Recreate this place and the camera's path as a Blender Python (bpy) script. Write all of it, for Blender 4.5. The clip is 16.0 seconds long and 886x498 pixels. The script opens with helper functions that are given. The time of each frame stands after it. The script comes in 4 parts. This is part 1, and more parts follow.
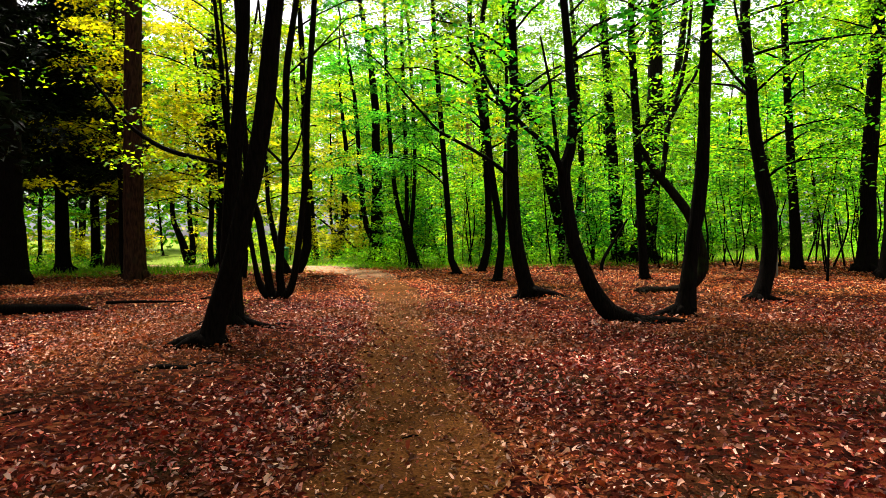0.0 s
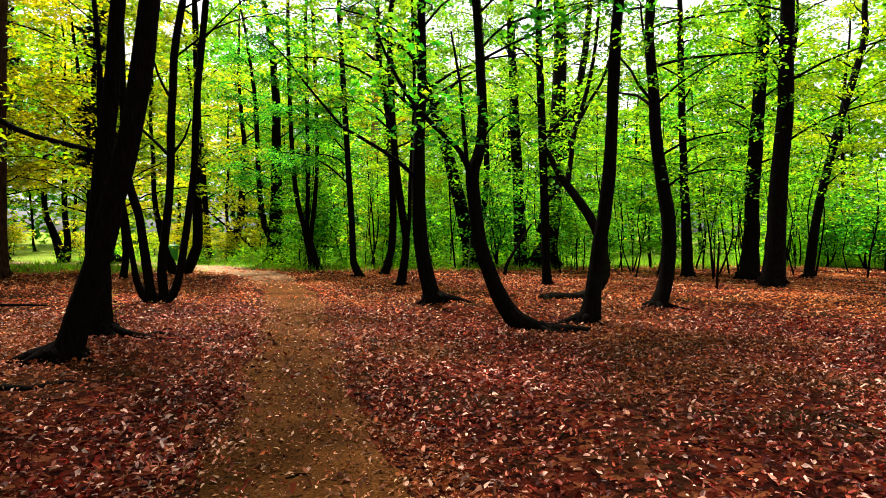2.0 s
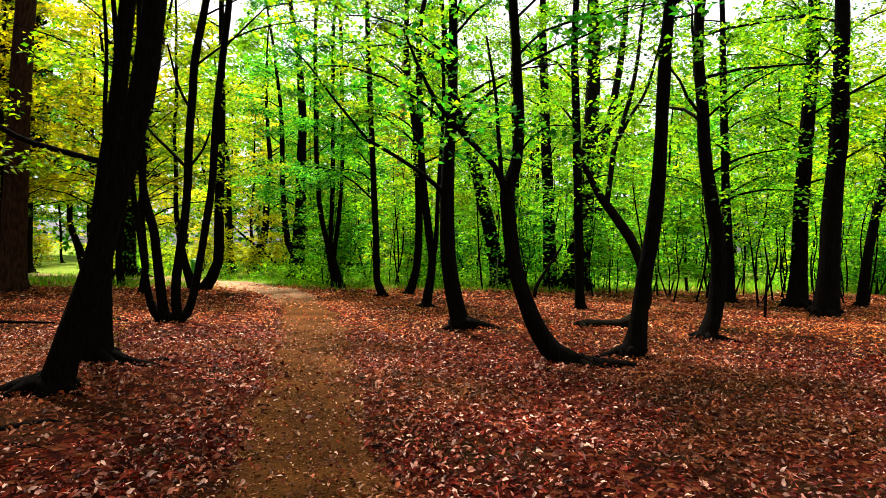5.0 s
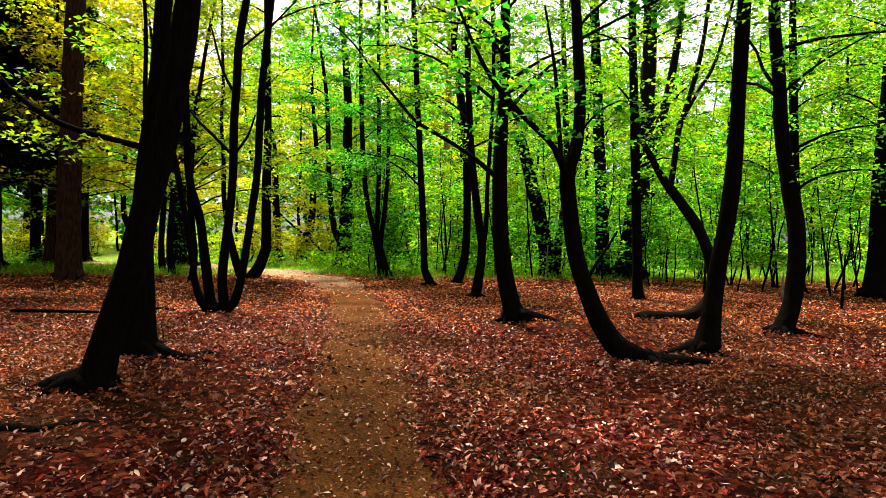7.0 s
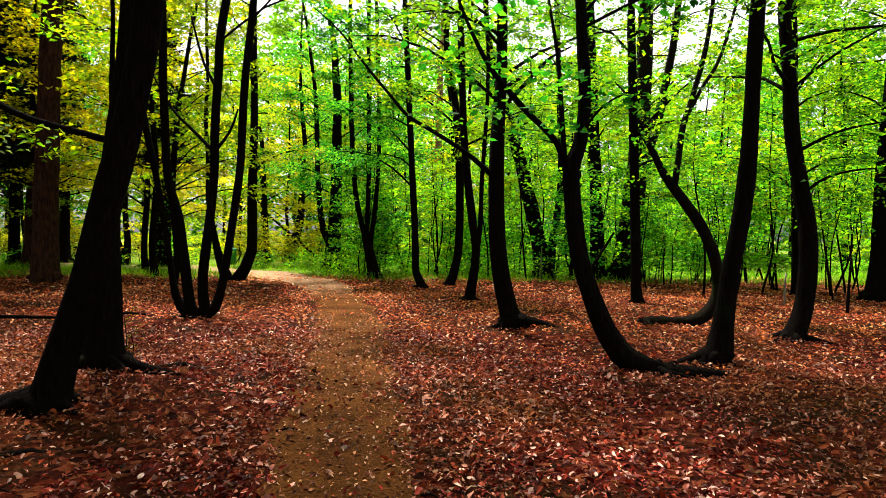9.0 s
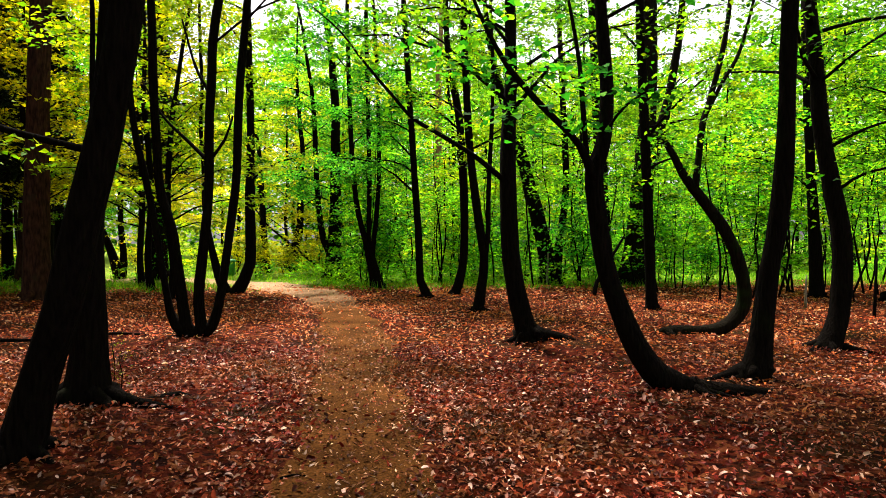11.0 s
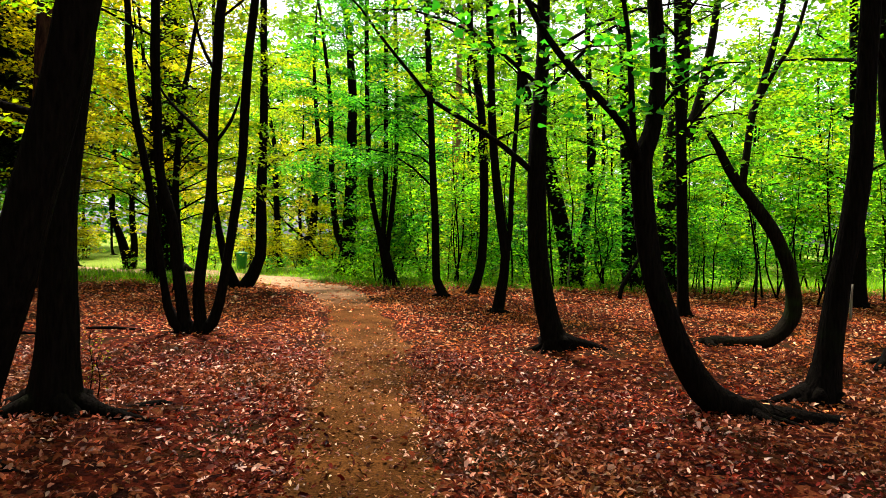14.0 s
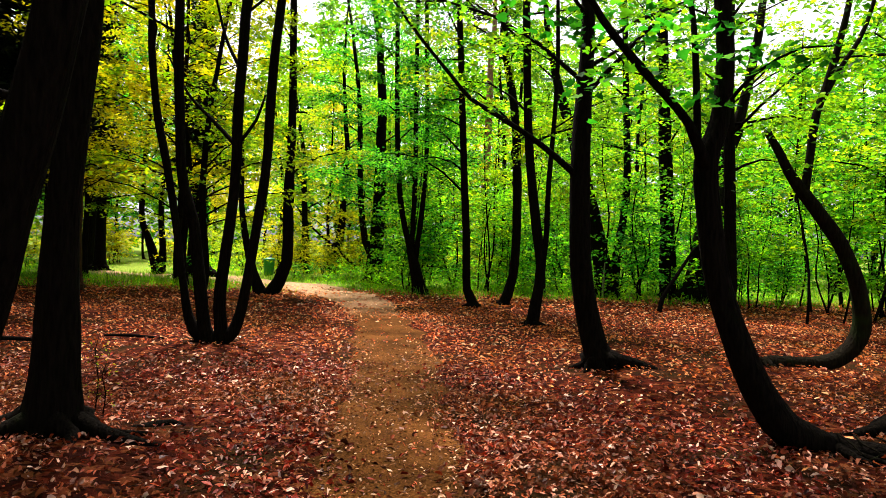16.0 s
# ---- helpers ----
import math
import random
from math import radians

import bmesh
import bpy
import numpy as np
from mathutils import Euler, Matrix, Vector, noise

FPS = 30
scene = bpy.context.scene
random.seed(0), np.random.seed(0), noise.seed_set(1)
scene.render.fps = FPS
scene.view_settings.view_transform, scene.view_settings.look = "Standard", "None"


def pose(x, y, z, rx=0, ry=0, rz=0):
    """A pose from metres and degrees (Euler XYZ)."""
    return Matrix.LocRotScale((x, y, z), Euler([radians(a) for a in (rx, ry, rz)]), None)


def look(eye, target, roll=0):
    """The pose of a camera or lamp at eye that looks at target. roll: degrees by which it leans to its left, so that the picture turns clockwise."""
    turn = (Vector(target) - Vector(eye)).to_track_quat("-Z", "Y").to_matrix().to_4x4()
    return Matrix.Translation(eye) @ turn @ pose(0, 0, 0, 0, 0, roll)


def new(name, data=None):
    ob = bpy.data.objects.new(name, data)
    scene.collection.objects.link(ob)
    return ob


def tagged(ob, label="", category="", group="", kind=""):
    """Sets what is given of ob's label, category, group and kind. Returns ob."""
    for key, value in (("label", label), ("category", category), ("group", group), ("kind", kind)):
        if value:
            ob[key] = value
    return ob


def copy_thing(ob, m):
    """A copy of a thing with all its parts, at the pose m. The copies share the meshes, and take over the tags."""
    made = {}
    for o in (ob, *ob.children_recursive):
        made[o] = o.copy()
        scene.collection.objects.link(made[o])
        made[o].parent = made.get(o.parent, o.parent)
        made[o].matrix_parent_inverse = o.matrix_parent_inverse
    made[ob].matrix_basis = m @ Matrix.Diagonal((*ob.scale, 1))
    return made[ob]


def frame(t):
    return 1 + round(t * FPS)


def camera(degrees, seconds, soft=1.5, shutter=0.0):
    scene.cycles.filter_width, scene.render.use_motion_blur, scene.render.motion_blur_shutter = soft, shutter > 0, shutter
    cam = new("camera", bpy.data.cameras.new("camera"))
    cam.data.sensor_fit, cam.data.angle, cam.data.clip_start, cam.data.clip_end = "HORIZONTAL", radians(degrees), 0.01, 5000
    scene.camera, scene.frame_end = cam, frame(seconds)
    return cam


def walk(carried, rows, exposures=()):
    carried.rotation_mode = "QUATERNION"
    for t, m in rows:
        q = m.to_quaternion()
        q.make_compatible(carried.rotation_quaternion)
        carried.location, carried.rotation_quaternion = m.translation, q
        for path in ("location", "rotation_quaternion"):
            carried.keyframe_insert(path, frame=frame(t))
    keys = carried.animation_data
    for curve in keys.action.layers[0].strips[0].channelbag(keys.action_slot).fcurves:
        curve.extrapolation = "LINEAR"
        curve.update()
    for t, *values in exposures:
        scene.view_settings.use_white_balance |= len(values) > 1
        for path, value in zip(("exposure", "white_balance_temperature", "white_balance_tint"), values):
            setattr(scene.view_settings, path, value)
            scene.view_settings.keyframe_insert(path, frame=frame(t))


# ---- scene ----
cam = camera(69.8, 16.0, soft=0.5)
PATH = [
    (0, (0.033, 0.229, 1.406), (0.027, 2.228, 1.352), -1.2),
    (0.5, (0.052, 0.322, 1.397), (0.104, 2.32, 1.323), -0.3),
    (1, (0.072, 0.462, 1.398), (0.215, 2.454, 1.306), 0.3),
    (1.5, (0.06, 0.64, 1.411), (0.311, 2.622, 1.322), 0.5),
    (2, (0.065, 0.793, 1.429), (0.361, 2.77, 1.376), 0.1),
    (2.5, (0.052, 0.933, 1.44), (0.348, 2.91, 1.377), 0.5),
    (3, (0.069, 1.057, 1.458), (0.327, 3.039, 1.421), 0.7),
    (3.5, (0.083, 1.229, 1.486), (0.305, 3.217, 1.478), 0.1),
    (3.7, (0.091, 1.277, 1.493), (0.284, 3.268, 1.493), 0.1),
    (5.8, (0.09, 1.822, 1.487), (0.322, 3.809, 1.482), 1.5),
    (6, (0.062, 1.87, 1.5), (0.279, 3.858, 1.48), 1.7),
    (6.5, (0.03, 2.002, 1.497), (0.179, 3.995, 1.421), 2.1),
    (7, (0.021, 2.161, 1.492), (0.101, 4.159, 1.45), 0.8),
    (7.5, (-0.015, 2.328, 1.503), (-0.028, 4.328, 1.477), -0.0),
    (8, (-0.012, 2.451, 1.509), (-0.045, 4.45, 1.449), 0.7),
    (8.5, (-0.025, 2.613, 1.503), (0.009, 4.611, 1.422), 1.0),
    (8.7, (-0.006, 2.664, 1.505), (0.1, 4.661, 1.459), 1.0),
    (10.8, (-0.105, 3.283, 1.553), (0.009, 5.28, 1.525), 0.4),
    (11, (-0.138, 3.345, 1.576), (-0.025, 5.341, 1.552), -0.3),
    (11.5, (-0.139, 3.464, 1.571), (-0.053, 5.462, 1.54), 0.3),
    (12, (-0.14, 3.589, 1.537), (-0.108, 5.588, 1.482), 0.4),
    (12.5, (-0.115, 3.756, 1.523), (-0.017, 5.753, 1.481), 1.3),
    (13, (-0.133, 3.937, 1.536), (0.005, 5.932, 1.491), 1.6),
    (13.5, (-0.152, 4.073, 1.55), (-0.034, 6.069, 1.519), 1.7),
    (14, (-0.167, 4.197, 1.546), (-0.101, 6.196, 1.515), 1.1),
    (14.5, (-0.154, 4.367, 1.542), (-0.119, 6.367, 1.534), 0.6),
    (15, (-0.179, 4.506, 1.559), (-0.196, 6.506, 1.557), 0.8),
    (15.5, (-0.204, 4.643, 1.544), (-0.27, 6.642, 1.514), 1.4),
    (16, (-0.247, 4.802, 1.529), (-0.267, 6.801, 1.522), 1.7),
]
walk(cam, [(t, look(eye, target, roll)) for t, eye, target, roll in PATH])

# ---- light ----
world = bpy.data.worlds.new("overcast_sky")
scene.world = world
world.use_nodes = True
wn, wl = world.node_tree.nodes, world.node_tree.links
sky = wn.new("ShaderNodeTexSky")
sky.sky_type, sky.sun_disc = "NISHITA", False
sky.sun_elevation, sky.sun_rotation = radians(64), radians(-20)
sky.air_density, sky.dust_density, sky.ozone_density = 1.0, 4.0, 0.6
grey = wn.new("ShaderNodeHueSaturation")
grey.inputs["Saturation"].default_value = 0.22
wl.new(sky.outputs[0], grey.inputs["Color"])
wl.new(grey.outputs[0], wn["Background"].inputs["Color"])
wn["Background"].inputs["Strength"].default_value = 0.125
sun = new("sun", bpy.data.lights.new("sun", "SUN"))
sun.data.energy, sun.data.angle, sun.data.color = 5.5, radians(6), (1.0, 0.95, 0.84)
sun.matrix_world = look((-7, 19, 42), (0, 0, 0))
EXPOSURE = 1.26
scene.view_settings.exposure = EXPOSURE
scene.view_settings.use_white_balance = True
scene.view_settings.white_balance_temperature = 6600
scene.view_settings.white_balance_tint = 17


# ---- materials ----
def material(name, rough=0.8, spec=0.3):
    m = bpy.data.materials.new(name)
    m.use_nodes = True
    b = m.node_tree.nodes["Principled BSDF"]
    b.inputs["Roughness"].default_value = rough
    b.inputs["Specular IOR Level"].default_value = spec
    return m, m.node_tree.nodes, m.node_tree.links, b


def ramp(nodes, stops):
    r = nodes.new("ShaderNodeValToRGB")
    while len(r.color_ramp.elements) < len(stops):
        r.color_ramp.elements.new(0.5)
    for e, (p, c) in zip(r.color_ramp.elements, stops):
        e.position, e.color = p, (*c, 1)
    return r


def noise_at(nodes, links, scale, detail=4, stretch=(1, 1, 1), source="Position"):
    geo = nodes.new("ShaderNodeNewGeometry")
    mp = nodes.new("ShaderNodeMapping")
    mp.inputs["Scale"].default_value = stretch
    links.new(geo.outputs[source], mp.inputs["Vector"])
    n = nodes.new("ShaderNodeTexNoise")
    n.inputs["Scale"].default_value, n.inputs["Detail"].default_value = scale, detail
    links.new(mp.outputs[0], n.inputs["Vector"])
    return n


def mixed(nodes, links, factor, a, b, blend="MIX"):
    m = nodes.new("ShaderNodeMix")
    m.data_type, m.blend_type = "RGBA", blend
    for k, v in ((0, factor), (6, a), (7, b)):
        if hasattr(v, "is_linked"):
            links.new(v, m.inputs[k])
        else:
            m.inputs[k].default_value = v if k == 0 else (*v, 1)
    return m.outputs[2]


def bumped(nodes, links, bsdf, height, strength, distance):
    b = nodes.new("ShaderNodeBump")
    b.inputs["Strength"].default_value, b.inputs["Distance"].default_value = strength, distance
    links.new(height, b.inputs["Height"])
    links.new(b.outputs[0], bsdf.inputs["Normal"])


def bark(name, dark, light, moss, moss_amount, furrow=(14, 14, 2.2)):
    m, n, l, b = material(name, 0.95, 0.02)
    grain = noise_at(n, l, 3.0, 6, furrow)
    col = ramp(n, [(0.3, dark), (0.75, light)])
    l.new(grain.outputs[0], col.inputs[0])
    patch = noise_at(n, l, 2.3, 5)
    where = ramp(n, [(0.62 - moss_amount, (0, 0, 0)), (0.8 - moss_amount, (1, 1, 1))])
    l.new(patch.outputs[0], where.inputs[0])
    l.new(mixed(n, l, where.outputs[0], col.outputs[0], moss), b.inputs["Base Color"])
    bumped(n, l, b, grain.outputs[0], 0.8, 0.03)
    return m


def leaf_material(name, stops, glow, share=0.5, patches=None, gloss=0.06, grain=1.6, rough=0.6):
    """Thin leaves: colour from leaf to leaf, patches over metres, light through the blade."""
    m, n, l, b = material(name, rough, gloss)
    geo = n.new("ShaderNodeNewGeometry")
    col = ramp(n, stops)
    l.new(geo.outputs["Random Per Island"], col.inputs[0])
    out = col.outputs[0]
    if patches:
        big = noise_at(n, l, 0.35, 3)
        where = ramp(n, [(0.46, (0, 0, 0)), (0.64, (0.6, 0.6, 0.6))])
        l.new(big.outputs[0], where.inputs[0])
        out = mixed(n, l, where.outputs[0], out, patches)
    # bunches of leaves differ in tone; cool darks stand in for shaded gaps
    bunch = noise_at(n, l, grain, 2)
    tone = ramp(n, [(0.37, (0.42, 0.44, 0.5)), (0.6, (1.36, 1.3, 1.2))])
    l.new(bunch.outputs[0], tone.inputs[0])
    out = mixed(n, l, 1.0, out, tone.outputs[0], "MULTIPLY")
    l.new(out, b.inputs["Base Color"])
    through_blade = n.new("ShaderNodeBsdfTranslucent")
    l.new(mixed(n, l, 1.0, out, glow, "MULTIPLY"), through_blade.inputs["Color"])
    mix = n.new("ShaderNodeMixShader")
    mix.inputs[0].default_value = share
    l.new(b.outputs[0], mix.inputs[1])
    l.new(through_blade.outputs[0], mix.inputs[2])
    l.new(mix.outputs[0], n["Material Output"].inputs["Surface"])
    return m


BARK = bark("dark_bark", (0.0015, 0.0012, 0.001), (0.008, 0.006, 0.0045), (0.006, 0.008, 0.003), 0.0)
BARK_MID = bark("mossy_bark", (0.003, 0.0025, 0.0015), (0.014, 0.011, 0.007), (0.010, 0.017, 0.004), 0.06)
BARK_PINE = bark("pine_bark", (0.012, 0.006, 0.004), (0.06, 0.027, 0.014), (0.025, 0.02, 0.01), 0.0, (6, 6, 1.5))
BARK_ORANGE = bark("upper_pine_bark", (0.10, 0.05, 0.025), (0.34, 0.19, 0.11), (0.2, 0.13, 0.08), 0.0, (5, 5, 1.5))
BARK_PALE = bark("pale_bark", (0.08, 0.07, 0.05), (0.3, 0.27, 0.21), (0.07, 0.08, 0.04), 0.05)
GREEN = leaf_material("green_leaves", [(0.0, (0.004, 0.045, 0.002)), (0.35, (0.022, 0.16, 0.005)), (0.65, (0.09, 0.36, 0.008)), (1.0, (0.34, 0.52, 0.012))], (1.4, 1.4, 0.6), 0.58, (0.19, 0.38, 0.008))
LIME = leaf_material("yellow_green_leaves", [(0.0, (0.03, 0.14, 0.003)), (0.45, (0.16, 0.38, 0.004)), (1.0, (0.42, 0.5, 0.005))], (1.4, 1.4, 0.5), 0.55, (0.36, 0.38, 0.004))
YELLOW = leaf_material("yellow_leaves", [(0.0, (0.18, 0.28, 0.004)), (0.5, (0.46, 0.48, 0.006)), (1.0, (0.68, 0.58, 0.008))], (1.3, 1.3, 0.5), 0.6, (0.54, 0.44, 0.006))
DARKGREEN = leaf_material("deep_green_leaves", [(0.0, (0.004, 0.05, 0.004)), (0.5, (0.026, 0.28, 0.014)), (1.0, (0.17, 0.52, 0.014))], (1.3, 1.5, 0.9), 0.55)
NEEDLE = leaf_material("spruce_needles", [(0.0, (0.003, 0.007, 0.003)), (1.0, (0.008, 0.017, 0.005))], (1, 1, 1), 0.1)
# the green leaves again, colour raised so the shaded undergrowth looks lit
GREEN_LIT = leaf_material("lit_undergrowth_leaves", [(0.0, (0.006, 0.07, 0.006)), (0.35, (0.035, 0.27, 0.012)), (0.68, (0.15, 0.54, 0.014)), (1.0, (0.46, 0.68, 0.012))], (1.35, 1.35, 0.6), 0.6, (0.2, 0.5, 0.008))
GRASS = leaf_material("grass_blades", [(0.0, (0.05, 0.22, 0.006)), (0.6, (0.15, 0.42, 0.008)), (1.0, (0.35, 0.48, 0.012))], (1.3, 1.4, 0.6), 0.4)
LITTER = leaf_material("fallen_leaves", [(0.0, (0.02, 0.0015, 0.001)), (0.3, (0.1, 0.006, 0.003)), (0.58, (0.23, 0.02, 0.008)), (0.73, (0.36, 0.075, 0.035)), (0.85, (0.5, 0.2, 0.14)), (1.0, (0.78, 0.52, 0.42))], (1, 0.8, 0.6), 0.1, (0.3, 0.12, 0.03), 0.09, 7.0, 0.45)
# ochre leaves, also coloured brighter to stand for light on the far floor
LITTER_DRY_LIT = leaf_material("dry_lit_fallen_leaves", [(0.0, (0.08, 0.014, 0.003)), (0.3, (0.36, 0.05, 0.014)), (0.6, (0.6, 0.14, 0.04)), (0.85, (0.75, 0.36, 0.15)), (1.0, (0.85, 0.62, 0.42))], (1, 0.8, 0.6), 0.15, (0.6, 0.2, 0.04), 0.06, 5.0, 0.5)

BITS = leaf_material("trodden_leaf_bits", [(0.0, (0.025, 0.008, 0.003)), (0.4, (0.14, 0.045, 0.013)), (0.75, (0.34, 0.14, 0.055)), (1.0, (0.65, 0.42, 0.28))], (1, 0.8, 0.6), 0.1, None, 0.06, 6.0, 0.5)


def ground_material():
    m, n, l, b = material("forest_soil", 0.95, 0.02)
    cells = n.new("ShaderNodeTexVoronoi")
    cells.inputs["Scale"].default_value = 15
    geo = n.new("ShaderNodeNewGeometry")
    warp = noise_at(n, l, 9, 3)
    add = n.new("ShaderNodeMixRGB")
    add.blend_type, add.inputs[0].default_value = "ADD", 0.12
    l.new(geo.outputs["Position"], add.inputs[1])
    l.new(warp.outputs["Color"], add.inputs[2])
    l.new(add.outputs[0], cells.inputs["Vector"])
    leaf = ramp(n, [(0.0, (0.007, 0.0015, 0.001)), (0.4, (0.022, 0.003, 0.001)), (0.75, (0.055, 0.008, 0.003)), (1.0, (0.12, 0.035, 0.012))])
    sep = n.new("ShaderNodeSeparateColor")
    l.new(cells.outputs["Color"], sep.inputs[0])
    l.new(sep.outputs[0], leaf.inputs[0])
    fine = noise_at(n, l, 40, 5)
    soil = ramp(n, [(0.3, (0.006, 0.003, 0.001)), (0.7, (0.024, 0.011, 0.003))])
    l.new(fine.outputs[0], soil.inputs[0])
    bare = noise_at(n, l, 0.9, 4)
    where = ramp(n, [(0.5, (0, 0, 0)), (0.66, (1, 1, 1))])
    l.new(bare.outputs[0], where.inputs[0])
    floor_colour = mixed(n, l, where.outputs[0], leaf.outputs[0], soil.outputs[0])
    # grass takes over beyond the trodden wood floor
    xyz = n.new("ShaderNodeSeparateXYZ")
    l.new(geo.outputs["Position"], xyz.inputs[0])
    edge = noise_at(n, l, 0.5, 4)
    m1 = n.new("ShaderNodeMath")
    m1.operation, m1.inputs[1].default_value = "MULTIPLY_ADD", 9.0
    l.new(edge.outputs[0], m1.inputs[0])
    l.new(xyz.outputs["Y"], m1.inputs[2])
    rng = n.new("ShaderNodeMapRange")
    rng.inputs["From Min"].default_value, rng.inputs["From Max"].default_value = 29, 33
    l.new(m1.outputs[0], rng.inputs["Value"])
    turf = ramp(n, [(0.3, (0.06, 0.12, 0.01)), (0.7, (0.2, 0.25, 0.035))])
    l.new(fine.outputs[0], turf.inputs[0])
    l.new(mixed(n, l, rng.outputs[0], floor_colour, turf.outputs[0]), b.inputs["Base Color"])
    bumped(n, l, b, fine.outputs[0], 0.6, 0.02)
    return m


def path_material():
    m, n, l, b = material("trodden_earth", 0.95, 0.02)
    broad, fine = noise_at(n, l, 1.6, 5), noise_at(n, l, 55, 6)
    c1 = ramp(n, [(0.32, (0.038, 0.014, 0.003)), (0.68, (0.105, 0.04, 0.01))])
    l.new(broad.outputs[0], c1.inputs[0])
    # sandy tone toward the clearing; its brighter light is put into the colour
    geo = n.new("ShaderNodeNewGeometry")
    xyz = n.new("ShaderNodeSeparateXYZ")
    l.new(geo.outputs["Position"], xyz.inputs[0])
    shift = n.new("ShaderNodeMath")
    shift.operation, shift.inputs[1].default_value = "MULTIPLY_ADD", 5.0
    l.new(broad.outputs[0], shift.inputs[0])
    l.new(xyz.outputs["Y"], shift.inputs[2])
    clearing_light = n.new("ShaderNodeMapRange")
    clearing_light.inputs["From Min"].default_value, clearing_light.inputs["From Max"].default_value = 21.0, 28.5
    l.new(shift.outputs[0], clearing_light.inputs["Value"])
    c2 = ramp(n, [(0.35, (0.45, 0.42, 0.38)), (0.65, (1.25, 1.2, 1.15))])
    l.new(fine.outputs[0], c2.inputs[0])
    l.new(mixed(n, l, 1.0, mixed(n, l, clearing_light.outputs[0], c1.outputs[0], (0.38, 0.24, 0.145)), c2.outputs[0], "MULTIPLY"), b.inputs["Base Color"])
    bumped(n, l, b, fine.outputs[0], 0.7, 0.012)
    return m


def plain(name, colour, rough):
    m, n, l, b = material(name, rough, 0.4)
    g = noise_at(n, l, 12, 5)
    c = ramp(n, [(0.3, tuple(v * 0.7 for v in colour)), (0.7, tuple(v * 1.15 for v in colour))])
    l.new(g.outputs[0], c.inputs[0])
    l.new(c.outputs[0], b.inputs["Base Color"])
    return m


SOIL, EARTH = ground_material(), path_material()
BIN_GREEN, BIN_DARK = plain("green_bin_paint", (0.01, 0.2, 0.04), 0.45), plain("dark_steel", (0.03, 0.035, 0.03), 0.5)

# ---- mesh helpers ----
rng0 = np.random.default_rng(7)


def rise(x, y):
    """Height of the ground: a nearly level wood floor with slight humps."""
    h = 0.035 * np.sin(x * 0.9 + 1.3) * np.cos(y * 0.7) + 0.02 * np.sin(x * 2.3 + y * 1.7)
    hump = 0.16 * np.exp(-((x + 3.1) ** 2 + (y - 8.7) ** 2) / 2.6) + 0.09 * np.exp(-((x - 1.75) ** 2 + (y - 12.9) ** 2) / 1.8)
    return h * np.clip(1.0 - np.exp(-((x + 0.35) ** 2) / 0.8) * 0.7, 0, 1) + hump - 0.01


def part(name, mesh, mat, parent=None, label=""):
    ob = new(name, mesh)
    if mat is not None and not mesh.materials:
        mesh.materials.append(mat)
    ob.parent = parent
    if label:
        ob["label"] = label
    return ob


def blank(name, x, y, z=0.0):
    ob = new(name)
    ob.empty_display_size = 0.2
    ob.location = (x, y, z)
    return ob


def curve_points(ctrl, step):
    """A smooth run through (x, y, z, radius) rows, about one ring a step."""
    p = np.array(ctrl, float)
    p = np.vstack([2 * p[0] - p[1], p, 2 * p[-1] - p[-2]])
    out = []
    for i in range(1, len(p) - 2):
        n = max(1, int(np.linalg.norm(p[i + 1, :3] - p[i, :3]) / step))
        for k in range(n):
            t = k / n
            out.append(0.5 * ((2 * p[i]) + (p[i + 1] - p[i - 1]) * t + (2 * p[i - 1] - 5 * p[i] + 4 * p[i + 1] - p[i + 2]) * t * t
                              + (3 * p[i] - p[i - 1] - 3 * p[i + 1] + p[i + 2]) * t ** 3))
    out.append(p[-2])
    return np.array(out)


class Shape:
    def __init__(self):
        self.v, self.f = [], []

    def tube(self, ctrl, sides=10, step=0.25, rough=0.0, seed=0):
        """A tapered limb with uneven girth; the ends are closed."""
        pts = curve_points(ctrl, step)
        base = len(self.v)
        up = Vector((0.31, 0.92, 0.24))
        for i, (x, y, z, r) in enumerate(pts):
            a, b = pts[max(i - 1, 0)], pts[min(i + 1, len(pts) - 1)]
            d = Vector((b - a)[:3])
            d = d.normalized() if d.length > 1e-6 else Vector((0, 0, 1))
            s = d.cross(up).normalized()
            q = d.cross(s)
            for k in range(sides):
                a0 = 2 * math.pi * k / sides
                w = math.cos(a0) * s + math.sin(a0) * q
                g = 1.0
                if rough:
                    g += rough * noise.noise(Vector((w.x * 1.3 + seed, w.y * 1.3 + x, z * 1.1))) + rough * 0.5 * noise.noise(Vector((w.x * 4 + seed, w.y * 4, z * 3.1)))
                self.v.append((x + w.x * r * g, y + w.y * r * g, z + w.z * r * g))
        n = len(pts)
        for i in range(n - 1):
            for k in range(sides):
                a0, b0 = base + i * sides + k, base + i * sides + (k + 1) % sides
                self.f.append((a0, b0, b0 + sides, a0 + sides))
        self.f.append(tuple(base + k for k in range(sides))[::-1])
        self.f.append(tuple(base + (n - 1) * sides + k for k in range(sides)))
        return self

    def mesh(self, name, smooth=True):
        me = bpy.data.meshes.new(name)
        me.from_pydata(self.v, [], self.f)
        me.polygons.foreach_set("use_smooth", [smooth] * len(me.polygons))
        return me


